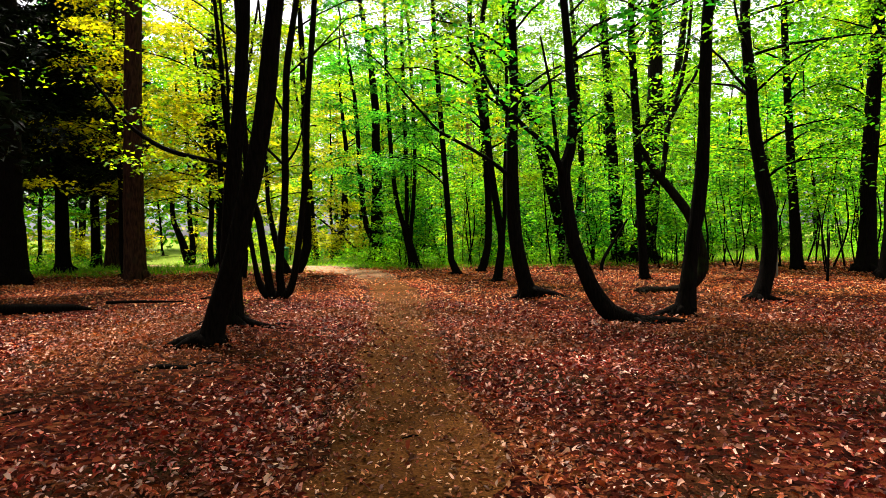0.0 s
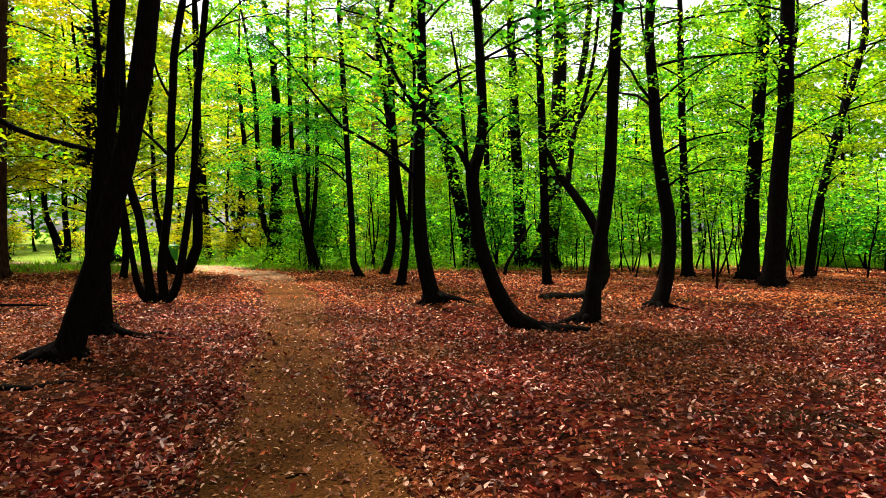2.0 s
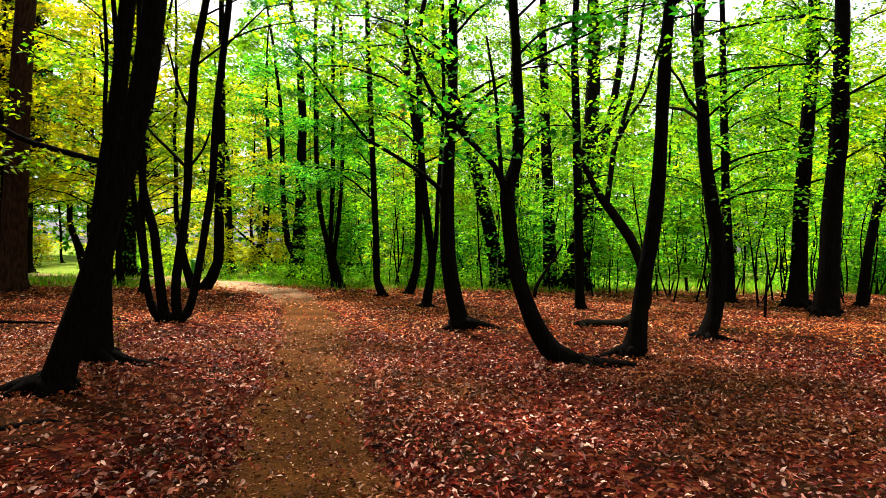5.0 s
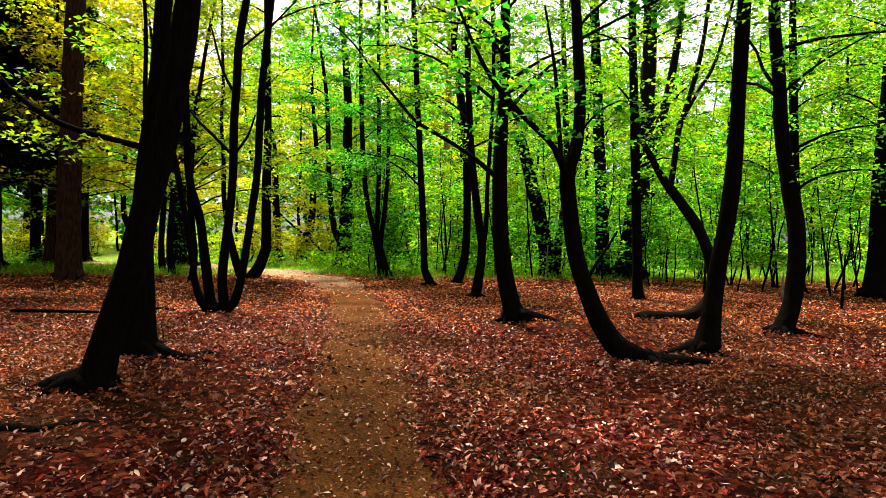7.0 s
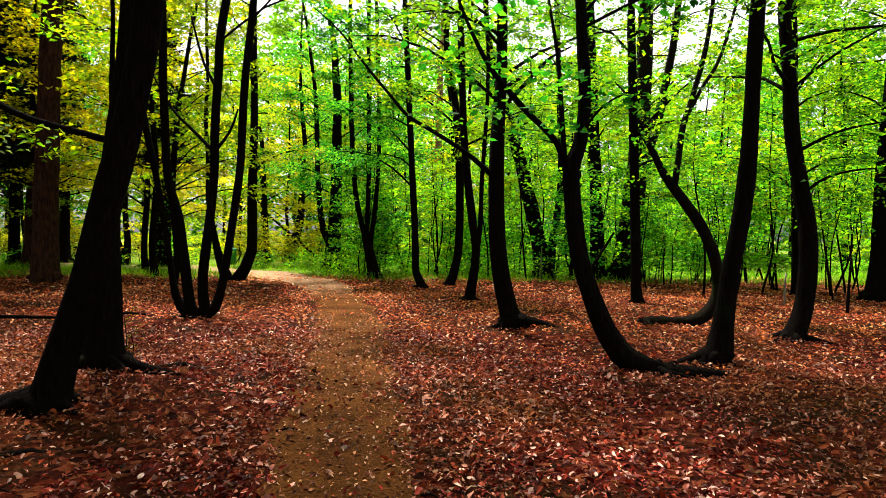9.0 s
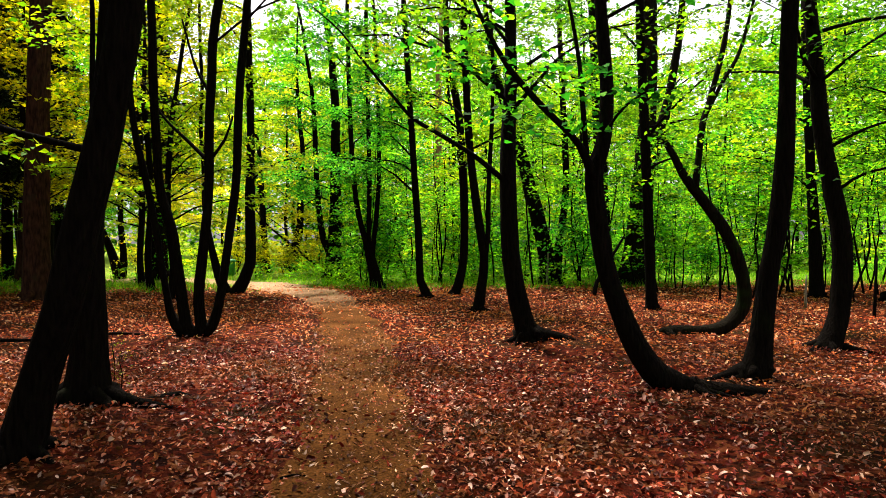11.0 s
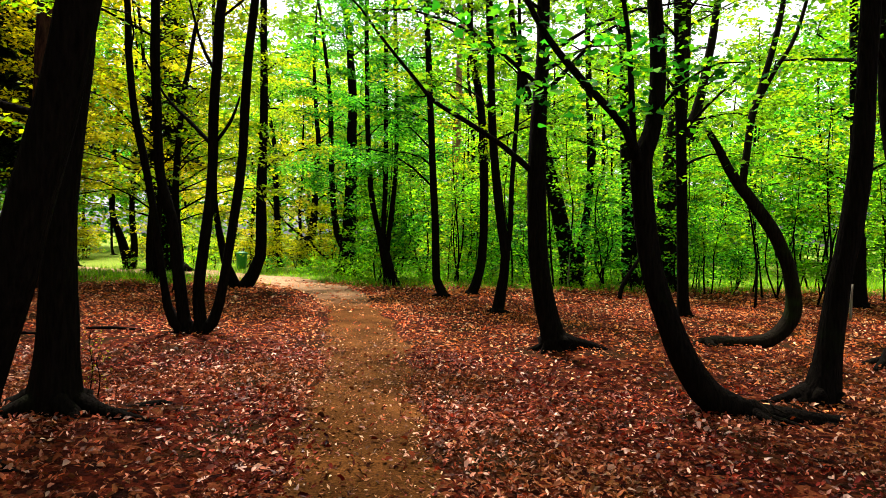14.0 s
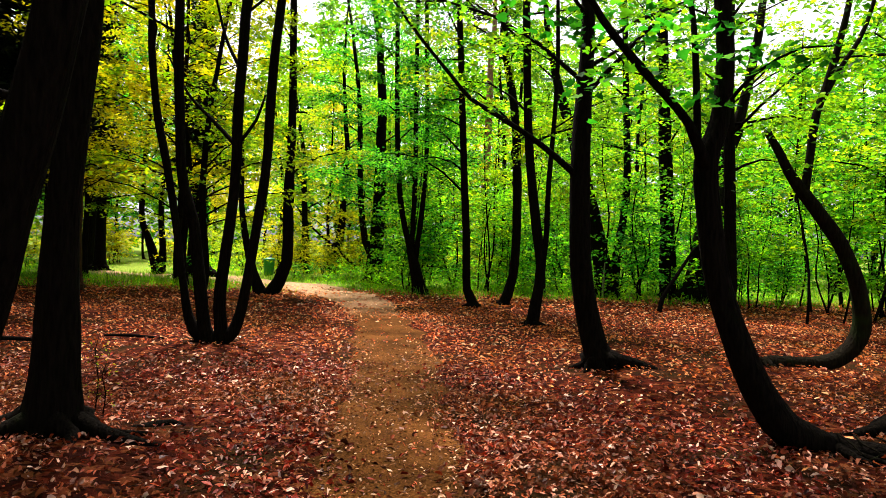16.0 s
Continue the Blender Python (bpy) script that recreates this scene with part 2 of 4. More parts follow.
SIMPLE = np.array([(0, 0, 0), (-0.34, 0.42, 0.10), (0, 1, -0.06), (0.34, 0.42, 0.10)])
CURLED = np.array([(0, 0, 0.02), (-0.25, 0.2, 0.2), (-0.24, 0.6, 0.24), (0.02, 1, 0.1), (0.2, 0.66, 0.14), (0.27, 0.28, 0.02)])
LOBED = np.array([(0, 0, 0), (-0.30, 0.10, 0.03), (-0.28, 0.30, 0.02), (-0.55, 0.48, 0.06), (-0.24, 0.58, 0.01), (-0.24, 0.82, 0.03), (0, 1.0, -0.08),
                  (0.24, 0.82, 0.03), (0.24, 0.58, 0.01), (0.55, 0.48, 0.06), (0.28, 0.30, 0.02), (0.30, 0.10, 0.03)])
TRIS = {"simple": (SIMPLE, [(0, 1, 2), (0, 2, 3)]),
        "curled": (CURLED, [(0, 1, 2), (0, 2, 3), (0, 3, 4), (0, 4, 5)]),
        "lobed": (LOBED, [(0, 1, 2), (0, 2, 10), (0, 10, 11), (2, 3, 4), (2, 4, 8), (2, 8, 10), (8, 9, 10), (4, 5, 6), (4, 6, 8), (6, 7, 8)])}


def leaves(name, where, size, lie, rng, kind="simple", slim=1.0):
    """One mesh of separate leaf blades at the given places. lie: how far they tilt out of the level, 0 to 1."""
    shape, tris = TRIS[kind]
    n, k = len(where), len(shape)
    turn = rng.uniform(0, 2 * math.pi, n)
    normal = np.stack([rng.normal(0, lie, n), rng.normal(0, lie, n), np.ones(n)], 1)
    normal /= np.linalg.norm(normal, axis=1)[:, None]
    ahead = np.stack([np.cos(turn), np.sin(turn), np.zeros(n)], 1)
    ahead -= normal * np.sum(ahead * normal, 1)[:, None]
    ahead /= np.linalg.norm(ahead, axis=1)[:, None]
    side = np.cross(ahead, normal)
    s = (np.broadcast_to(size, n) * rng.uniform(0.65, 1.25, n))[:, None, None]
    bend = rng.uniform(0.3, 2.2, n)[:, None, None]
    shape = shape[None] + rng.normal(0, 0.06, (n, k, 3)) * (1, 1, 0.6)
    co = where[:, None, :] + s * (side[:, None, :] * shape[:, :, :1] * slim + ahead[:, None, :] * shape[:, :, 1:2] + bend * normal[:, None, :] * shape[:, :, 2:])
    idx = (np.arange(n)[:, None, None] * k + np.array(tris)[None]).reshape(-1)
    me = bpy.data.meshes.new(name)
    me.vertices.add(n * k)
    me.vertices.foreach_set("co", co.reshape(-1).astype(np.float32))
    me.loops.add(len(idx))
    me.loops.foreach_set("vertex_index", idx.astype(np.int32))
    me.polygons.add(len(idx) // 3)
    me.polygons.foreach_set("loop_start", np.arange(0, len(idx), 3, dtype=np.int32))
    me.update(calc_edges=True)
    return me


def sprays(tips, rng, per, reach, thick):
    """Places of leaves in flat sprays round the twig tips."""
    tips = np.asarray(tips, float)
    n = len(tips)
    r = reach * np.sqrt(rng.uniform(0, 1, (n, per)))
    a = rng.uniform(0, 2 * math.pi, (n, per))
    out = np.stack([r * np.cos(a), r * np.sin(a), rng.normal(0, thick, (n, per)) - 0.25 * r * r / reach], 2) + tips[:, None, :]
    return out.reshape(-1, 3)


# ---- ground ----
def build_ground():
    xs = np.concatenate([[-900, -300, -120, -60], np.arange(-34, 34.1, 0.5), [60, 120, 300, 900]])
    ys = np.concatenate([[-900, -300, -100, -40], np.arange(-14, 60.1, 0.5), [90, 150, 400, 1500]])
    v = [(x, y, float(rise(x, y))) for y in ys for x in xs]
    w = len(xs)
    f = [(j * w + i, j * w + i + 1, (j + 1) * w + i + 1, (j + 1) * w + i) for j in range(len(ys) - 1) for i in range(w - 1)]
    me = bpy.data.meshes.new("ground")
    me.from_pydata(v, [], f)
    me.polygons.foreach_set("use_smooth", [True] * len(f))
    return tagged(part("ground", me, SOIL), "dark forest soil under red-brown fallen leaves, turning to grass", "ground", kind="structure")


PATH_Y = [-14.0, -3.0, 1.0, 3.7, 4.9, 6.9, 9.7, 12.7, 15.0, 18.3, 21.4, 24.8, 27.5, 29.5, 31.0, 32.0]
PATH_X = [0.1, -0.1, -0.2, -0.23, -0.24, -0.4, -0.64, -0.88, -1.15, -1.7, -2.5, -3.8, -5.6, -8.0, -11.5, -16.0]
PATH_W = [1.3, 1.3, 1.3, 1.33, 1.25, 1.15, 1.12, 1.25, 1.28, 1.25, 1.6, 2.5, 2.8, 2.8, 2.8, 2.8]


def path_mid(y):
    return np.interp(y, PATH_Y, PATH_X), np.interp(y, PATH_Y, PATH_W)


def off_path(x, y):
    """How far a place lies from the path's middle, in half widths."""
    c, w = path_mid(y)
    return np.abs(x - c) / (w / 2)


def build_path():
    v, f = [], []
    ctrl = curve_points([(x, y, w, 0) for x, y, w in zip(PATH_X, PATH_Y, PATH_W)], 0.12)
    m = 9
    for i, (x, y, w, _) in enumerate(ctrl):
        a, b = ctrl[max(i - 1, 0)], ctrl[min(i + 1, len(ctrl) - 1)]
        d = Vector((b[0] - a[0], b[1] - a[1])).normalized()
        for k in range(m):
            s = k / (m - 1) * 2 - 1
            rag = 1.0 + 0.3 * noise.noise(Vector((y * 1.1, s * 0.9 + 5, 3))) + 0.25 * noise.noise(Vector((y * 4.3, s * 2 + 9, 1)))
            px, py = x + d.y * s * w / 2 * rag, y - d.x * s * w / 2 * rag
            v.append((px, py, float(rise(px, py)) + 0.012 * (1 - s * s) + 0.004 - 0.012 * (abs(s) > 0.95)))
    for i in range(len(ctrl) - 1):
        for k in range(m - 1):
            f.append((i * m + k, i * m + k + 1, (i + 1) * m + k + 1, (i + 1) * m + k))
    me = bpy.data.meshes.new("path")
    me.from_pydata(v, [], f)
    me.polygons.foreach_set("use_smooth", [True] * len(f))
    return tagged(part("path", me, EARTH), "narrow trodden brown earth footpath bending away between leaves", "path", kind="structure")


ground, path = build_ground(), build_path()


# ---- trees ----
def add_roots(parent, bx, by, r, spread, mat, seed, extra=(), z0=0.0):
    rng = np.random.default_rng(seed)
    runs = [(a, rng.uniform(0.6, 1.2) * spread, r * rng.uniform(0.3, 0.45)) for a in np.linspace(0, 2 * math.pi, 6)[:5] + rng.uniform(0, 1)]
    runs += [(radians(a), length, thick) for a, length, thick in extra]
    for a, length, thick in runs:
        c, s = math.cos(a), math.sin(a)
        bow = rng.uniform(-0.25, 0.25) * length
        rows = [(bx + c * r * 0.3, by + s * r * 0.3, z0 + r * 0.75, thick * 1.1), (bx + c * r * 1.1, by + s * r * 1.1, z0 + r * 0.42, thick * 1.05),
                (bx + c * length * 0.55 - s * bow, by + s * length * 0.55 + c * bow, z0 + thick * 0.35, thick * 0.75),
                (bx + c * length, by + s * length, z0 * 0.8 - thick * 0.5, thick * 0.3)]
        part("root", Shape().tube(rows, 7, 0.12, 0.15, seed).mesh("root"), mat, parent)


def grow(ctrl, top, rng, lean=0.25):
    """Carries a stem on above its last row up to the height top."""
    rows = [list(c) for c in ctrl]
    x, y, z, r = rows[-1]
    px, _, pz, _ = rows[-2]
    slope = max(-lean, min(lean, (x - px) / max(z - pz, 0.1))) * 0.6
    ys = rng.normal(0, 0.05)
    h0, r0 = z, r
    while z < top:
        z += 1.2
        slope = slope * 0.85 + rng.normal(0, 0.07)
        ys = ys * 0.85 + rng.normal(0, 0.06)
        x, y = x + slope * 1.2, y + ys * 1.2
        rows.append([x, y, z, max(0.02, r0 * (1 - 0.9 * (z - h0) / (top - h0 + 1.3)))])
    return rows


def at_height(rows, z):
    p = np.array(rows)
    return np.array([np.interp(z, p[:, 2], p[:, k]) for k in range(4)])


def foliage(parent, trunks, stems, rng, mat, wood, low, count, length, per, reach, size, kind="simple", thick=0.05, lie=0.45, forks=5, near=(), joined=False):
    """Limbs from low on the stems to their tops, twigs on them, and leaf sprays on the twigs."""
    tips, twigs = [], Shape()
    for i in range(count):
        rows = stems[i % len(stems)]
        top = rows[-1][2]
        z = low + (top - low) * ((i + rng.uniform(0, 1)) / count) ** 1.1
        x0, y0, _, r0 = at_height(rows, z)
        a = rng.uniform(0, 2 * math.pi)
        reach_out = length * rng.uniform(0.6, 1.2) * (1.0 - 0.55 * ((z - low) / (top - low + 0.1)) ** 2)
        lift = rng.uniform(0.25, 0.95)
        limb, x, y, h = [(x0, y0, z, max(0.010, min(r0 * 0.32, 0.034)))], x0, y0, z
        for k in range(4):
            a += rng.normal(0, 0.32)
            x, y = x + math.cos(a) * reach_out / 4, y + math.sin(a) * reach_out / 4
            h += reach_out / 4 * lift * (1.0 - 0.35 * k) + rng.normal(0, 0.04)
            limb.append((x, y, h, max(0.006, limb[0][3] * (0.8 - 0.19 * k))))
        if joined:
            twigs.tube(limb, 4, 0.8)
        else:
            part("limb", Shape().tube(limb, 6, 0.4, 0.08, i).mesh("limb"), wood, trunks[i % len(stems)])
        pts = curve_points(limb, 0.2)
        for k in range(forks):
            q = pts[int(len(pts) * rng.uniform(0.25, 0.999))]
            b = a + rng.choice([-1, 1]) * rng.uniform(0.4, 1.2)
            ln = reach_out * rng.uniform(0.12, 0.34)
            e = (q[0] + math.cos(b) * ln, q[1] + math.sin(b) * ln, q[2] + rng.normal(0.02, 0.12), 0.004)
            twigs.tube([(q[0], q[1], q[2], 0.008), ((q[0] + e[0]) / 2, (q[1] + e[1]) / 2, (q[2] + e[2]) / 2 + 0.04, 0.006), e], 3, 1.0)
            tips += [e[:3], ((q[0] + e[0]) / 2, (q[1] + e[1]) / 2, (q[2] + e[2]) / 2 + 0.03)]
        tips.append(limb[-1][:3])
    tips += list(near)
    if twigs.v:
        tagged(part("twigwork", twigs.mesh("twigwork"), wood, parent), kind="stuff")
    tagged(part("crown", leaves("crown", sprays(tips, rng, per, reach, thick), size, lie, rng, kind), mat, parent), kind="stuff")


def tree(name, label, x, y, stems, top, seed, wood=None, leaf=None, roots=0.6, extra=(), limbs=(), low=4.0, count=16, length=2.6, per=16, reach=0.45,
         size=0.1, kind="simple", near=(), category="tree", group="", forks=5, rough=0.12, lean=0.0, joined=False):
    """stems: rows of (sideways, height, radius) from the foot up; each goes on to the crown. limbs: rows of (sideways, forward, height, radius)."""
    rng = np.random.default_rng(seed)
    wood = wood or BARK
    root = blank(name, x, y)
    grown, trunks = [], []
    for i, st in enumerate(stems):
        rows = [(sx, lean * sz + 0.03 * math.sin(sz * 1.7 + seed) * min(sz, 1), sz, r) for sx, sz, r in st]
        rows = grow(rows, top * rng.uniform(0.9, 1.05), rng) if top > rows[-1][2] + 0.5 else [list(r) for r in rows]
        first = rows[0]
        rows = [[first[0], first[1], -0.12, first[3] * 1.1]] + rows if first[2] < 0.3 else rows
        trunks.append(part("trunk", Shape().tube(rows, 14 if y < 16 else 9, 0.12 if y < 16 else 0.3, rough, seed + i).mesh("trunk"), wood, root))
        grown.append(rows)
    for k, lb in enumerate(limbs):
        part("limb", Shape().tube(lb, 7, 0.15, 0.1, seed + k).mesh("limb"), wood, trunks[min(range(len(grown)), key=lambda q: abs(at_height(grown[q], lb[0][2])[0] - lb[0][0]))])
    if roots:
        add_roots(root, stems[0][0][0], 0, stems[0][0][2] * 0.85, roots, wood, seed, extra, float(rise(x, y)) if not joined else 0.0)
    if count or len(near):
        foliage(root, trunks, grown, rng, leaf or GREEN, wood, low, count, length, per, reach, size, kind, near=near, forks=forks, joined=joined)
    return tagged(root, label, category, group)


def along(rows, n, rng, spread=0.25, first=0.3):
    """Twig tips scattered along a limb."""
    pts = curve_points(rows, 0.1)
    ids = (len(pts) * (first + (0.999 - first) * rng.uniform(0, 1, n))).astype(int)
    return [tuple(pts[i][:3] + rng.normal(0, spread, 3) * (1, 1, 0.7)) for i in ids]


R = np.random.default_rng(11)

# leaning pair beside the path
# both crowns, above the view, are thickened to shade the near left ground
tree("leaning_tree", "thick black-barked tree leaning over the path edge", -2.88, 7.93,
     [[(0.0, 0.06, 0.17), (0.07, 0.25, 0.15), (0.14, 0.5, 0.133), (0.245, 0.8, 0.122), (0.39, 1.2, 0.122), (0.525, 1.7, 0.119), (0.685, 2.3, 0.112), (0.82, 3.0, 0.108), (0.94, 3.8, 0.1), (1.09, 4.8, 0.088)]],
     14, 21, lean=-0.053, roots=0.42, extra=[(188, 0.6, 0.085), (215, 0.45, 0.07), (20, 0.4, 0.06)], low=4.9, count=44, length=4.1, per=22, size=0.1)
limb_b = [(0.12, 0, 2.42, 0.04), (-0.3, -0.05, 2.52, 0.034), (-0.83, -0.1, 2.68, 0.035), (-1.34, -0.1, 3.04, 0.027), (-1.64, -0.1, 3.44, 0.022), (-2.0, -0.1, 3.9, 0.014)]
tree("slender_tree", "straight black-barked tree behind a leaning trunk", -3.12, 9.42,
     [[(0, 0.02, 0.25), (0.02, 0.25, 0.205), (0.04, 0.5, 0.168), (0.06, 0.8, 0.146), (0.072, 1.2, 0.128), (0.09, 1.7, 0.115), (0.145, 2.3, 0.107), (0.245, 3.0, 0.1), (0.335, 3.8, 0.088), (0.43, 4.8, 0.08)]],
     14, 22, lean=-0.047, extra=[(-10, 0.95, 0.06), (12, 0.7, 0.05), (-45, 0.5, 0.045)],
     limbs=[limb_b, [(0.2, 0, 2.45, 0.035), (0.06, 0.05, 2.8, 0.027), (0.04, 0.1, 3.8, 0.022), (-0.03, 0.1, 4.8, 0.018), (-0.05, 0.1, 6.0, 0.01)]],
     low=6.2, count=58, length=4.2, size=0.08, per=30, leaf=LIME, near=along(limb_b, 9, R, 0.35))

# clump of four stems
cl = [[(-0.06, 0.06, 0.12), (-0.2, 0.11, 0.11), (-0.31, 0.21, 0.088), (-0.4, 0.42, 0.07), (-0.48, 0.89, 0.054), (-0.62, 1.72, 0.056), (-0.77, 2.55, 0.056), (-0.93, 3.37, 0.055), (-1.02, 4.2, 0.052), (-1.07, 5.03, 0.046)],
      [(-0.06, 0.05, 0.13), (-0.14, 0.2, 0.1), (-0.19, 0.5, 0.092), (-0.24, 0.9, 0.088), (-0.35, 1.7, 0.078), (-0.43, 1.97, 0.082), (-0.56, 2.5, 0.073), (-0.6, 3.38, 0.07), (-0.63, 4.21, 0.068), (-0.65, 5.04, 0.065)],
      [(0.06, 0.05, 0.13), (0.1, 0.2, 0.1), (0.07, 0.5, 0.088), (0.08, 0.91, 0.084), (0.17, 1.74, 0.078), (0.24, 2.58, 0.074), (0.26, 3.41, 0.075), (0.31, 4.24, 0.074), (0.35, 5.07, 0.073)],
      [(0.06, 0.06, 0.12), (0.17, 0.1, 0.11), (0.28, 0.2, 0.092), (0.37, 0.44, 0.076), (0.46, 0.92, 0.072), (0.57, 1.75, 0.072), (0.68, 2.59, 0.067), (0.73, 3.42, 0.068), (0.78, 4.25, 0.067), (0.85, 5.08, 0.066)]]
tree("multi_stem_tree", "clump of four dark stems rising from one foot", -3.66, 14.1, cl, 13, 23, roots=0.4,
     limbs=[[(0.26, 0, 2.9, 0.035), (-0.1, 0.1, 3.25, 0.03), (-0.55, 0.15, 3.7, 0.02), (-0.9, 0.2, 4.3, 0.012)],
            [(0.27, 0, 2.95, 0.03), (0.5, 0.05, 3.3, 0.024), (0.62, 0.1, 3.7, 0.015)],
            [(0.3, 0, 4.0, 0.03), (0.02, 0.1, 4.5, 0.024), (-0.2, 0.1, 5.3, 0.015)]],
     low=4.2, count=26, length=2.6, leaf=LIME)

# curved tree with the low limb
limb_j = [(-0.86, 0.2, 2.26, 0.07), (-1.05, 0.1, 2.62, 0.04), (-1.54, -0.15, 3.01, 0.035), (-1.87, -0.2, 3.37, 0.03), (-2.1, -0.25, 3.75, 0.022), (-2.35, -0.3, 4.3, 0.014)]
limb_j2 = [(-0.93, 0.2, 2.4, 0.035), (-1.03, 0.05, 3.16, 0.028), (-1.06, 0.1, 3.62, 0.023), (-1.2, 0.1, 4.4, 0.014)]
limb_j3 = [(-0.74, 0.25, 2.75, 0.02), (-0.6, -0.1, 3.0, 0.014), (-0.4, -0.4, 3.12, 0.009), (-0.2, -0.6, 3.08, 0.005)]
curved = tree("curved_tree", "black tree whose trunk sweeps up from a bowed foot", 2.78, 10.05,
     [[(0.12, 0.0, 0.10), (-0.17, 0.07, 0.15), (-0.38, 0.32, 0.132), (-0.58, 0.75, 0.114), (-0.73, 1.25, 0.106), (-0.81, 1.85, 0.1), (-0.84, 2.32, 0.104),
       (-0.73, 2.68, 0.085), (-0.68, 3.2, 0.075), (-0.7, 3.9, 0.07), (-0.72, 4.6, 0.066)]], 12, 24, lean=0.1, roots=0.55,
     extra=[(-4, 1.0, 0.085), (-25, 0.85, 0.06), (10, 0.75, 0.06), (-60, 0.5, 0.05)], limbs=[limb_j, limb_j2, limb_j3],
     low=3.9, count=20, length=2.6, per=13, reach=0.45, size=0.1, kind="lobed", leaf=DARKGREEN,
     near=along(limb_j, 22, R, 0.3) + along(limb_j2, 6, R, 0.3) + along(limb_j3, 5, R, 0.22))
for k, (rx, ry, ln) in enumerate(((0.18, -0.1, 0.2), (0.33, -0.08, 0.26), (0.52, -0.08, 0.2), (0.7, -0.07, 0.16))):
    rows = [(rx, ry + 0.06, 0.12 - 0.09 * rx, 0.009), (rx + 0.03 * (-1) ** k, ry - ln * 0.4, 0.06, 0.008), (rx + 0.05, ry - ln * 0.75, 0.02, 0.006), (rx + 0.08 * (-1) ** k, ry - ln, -0.01, 0.003)]
    part("rootlet", Shape().tube(rows, 6, 0.06, 0.15, k).mesh("rootlet"), BARK_MID, curved)

# root-footed tree with the long side branch
limb_c = [(-0.32, 0.2, 2.48, 0.05), (-0.8, 0.1, 2.85, 0.038), (-1.33, -0.1, 3.14, 0.033), (-1.74, -0.1, 3.38, 0.028), (-1.99, -0.1, 3.66, 0.024), (-2.4, -0.1, 4.14, 0.02), (-2.8, -0.1, 4.65, 0.014), (-3.2, -0.1, 5.0, 0.008)]
limb_c2 = [(-0.2, 0.3, 3.6, 0.035), (0.12, -0.1, 3.95, 0.028), (0.45, -0.2, 4.3, 0.022), (0.8, -0.2, 4.5, 0.012)]
tree("straight_tree", "dark tree with a foot-long root running over the leaves", 1.70, 12.8,
     [[(0, 0.06, 0.225), (-0.08, 0.34, 0.158), (-0.16, 0.7, 0.148), (-0.24, 1.2, 0.14), (-0.28, 1.8, 0.132), (-0.29, 2.5, 0.127), (-0.26, 3.3, 0.11), (-0.2, 4.2, 0.094), (-0.19, 5.2, 0.085)]],
     13, 25, lean=0.1, roots=0.34, extra=[(-3, 0.85, 0.1), (172, 0.4, 0.07)], limbs=[limb_c, limb_c2], low=3.7, count=30, length=2.6,
     near=along(limb_c, 12, R) + along(limb_c2, 8, R))

# pair on the other side
tree("upright_tree", "tall black trunk with a flared foot among leaves", 3.86, 10.42,
     [[(-0.03, 0.0, 0.2), (0.02, 0.14, 0.165), (0.055, 0.35, 0.135), (0.085, 0.6, 0.119), (0.12, 0.9, 0.112), (0.16, 1.3, 0.109), (0.22, 1.7, 0.108), (0.28, 2.3, 0.104), (0.322, 3.0, 0.096), (0.355, 3.8, 0.09), (0.39, 4.8, 0.084)]],
     14, 26, lean=-0.02, roots=0.4, extra=[(178, 0.6, 0.075), (190, 0.35, 0.07)], low=4.8, count=13, length=2.3)
limb_f = [(0.16, 0.3, 2.9, 0.028), (0.5, -0.1, 3.15, 0.02), (1.1, -0.2, 3.3, 0.014), (1.8, -0.3, 3.35, 0.008)]
limb_f2 = [(0.22, 0.2, 2.25, 0.028), (0.45, -0.1, 2.5, 0.02), (1.1, -0.2, 2.62, 0.014), (1.9, -0.3, 2.52, 0.008)]
limb_f3 = [(0.1, 0.35, 3.9, 0.026), (0.45, -0.1, 4.3, 0.018), (1.2, -0.2, 4.75, 0.010)]
tree("wavy_tree", "black trunk bending near the ground among fallen leaves", 5.88, 12.1,
     [[(0, 0.0, 0.18), (0.11, 0.25, 0.147), (0.22, 0.6, 0.138), (0.28, 1.2, 0.136), (0.27, 1.8, 0.132), (0.19, 2.5, 0.123), (0.12, 3.3, 0.112), (0.1, 4.2, 0.103), (0.03, 5.2, 0.096)]],
     13, 27, lean=0.1, limbs=[limb_f, limb_f2, limb_f3], low=3.6, count=22, length=2.7, near=along(limb_f, 10, R) + along(limb_f2, 10, R) + along(limb_f3, 8, R))

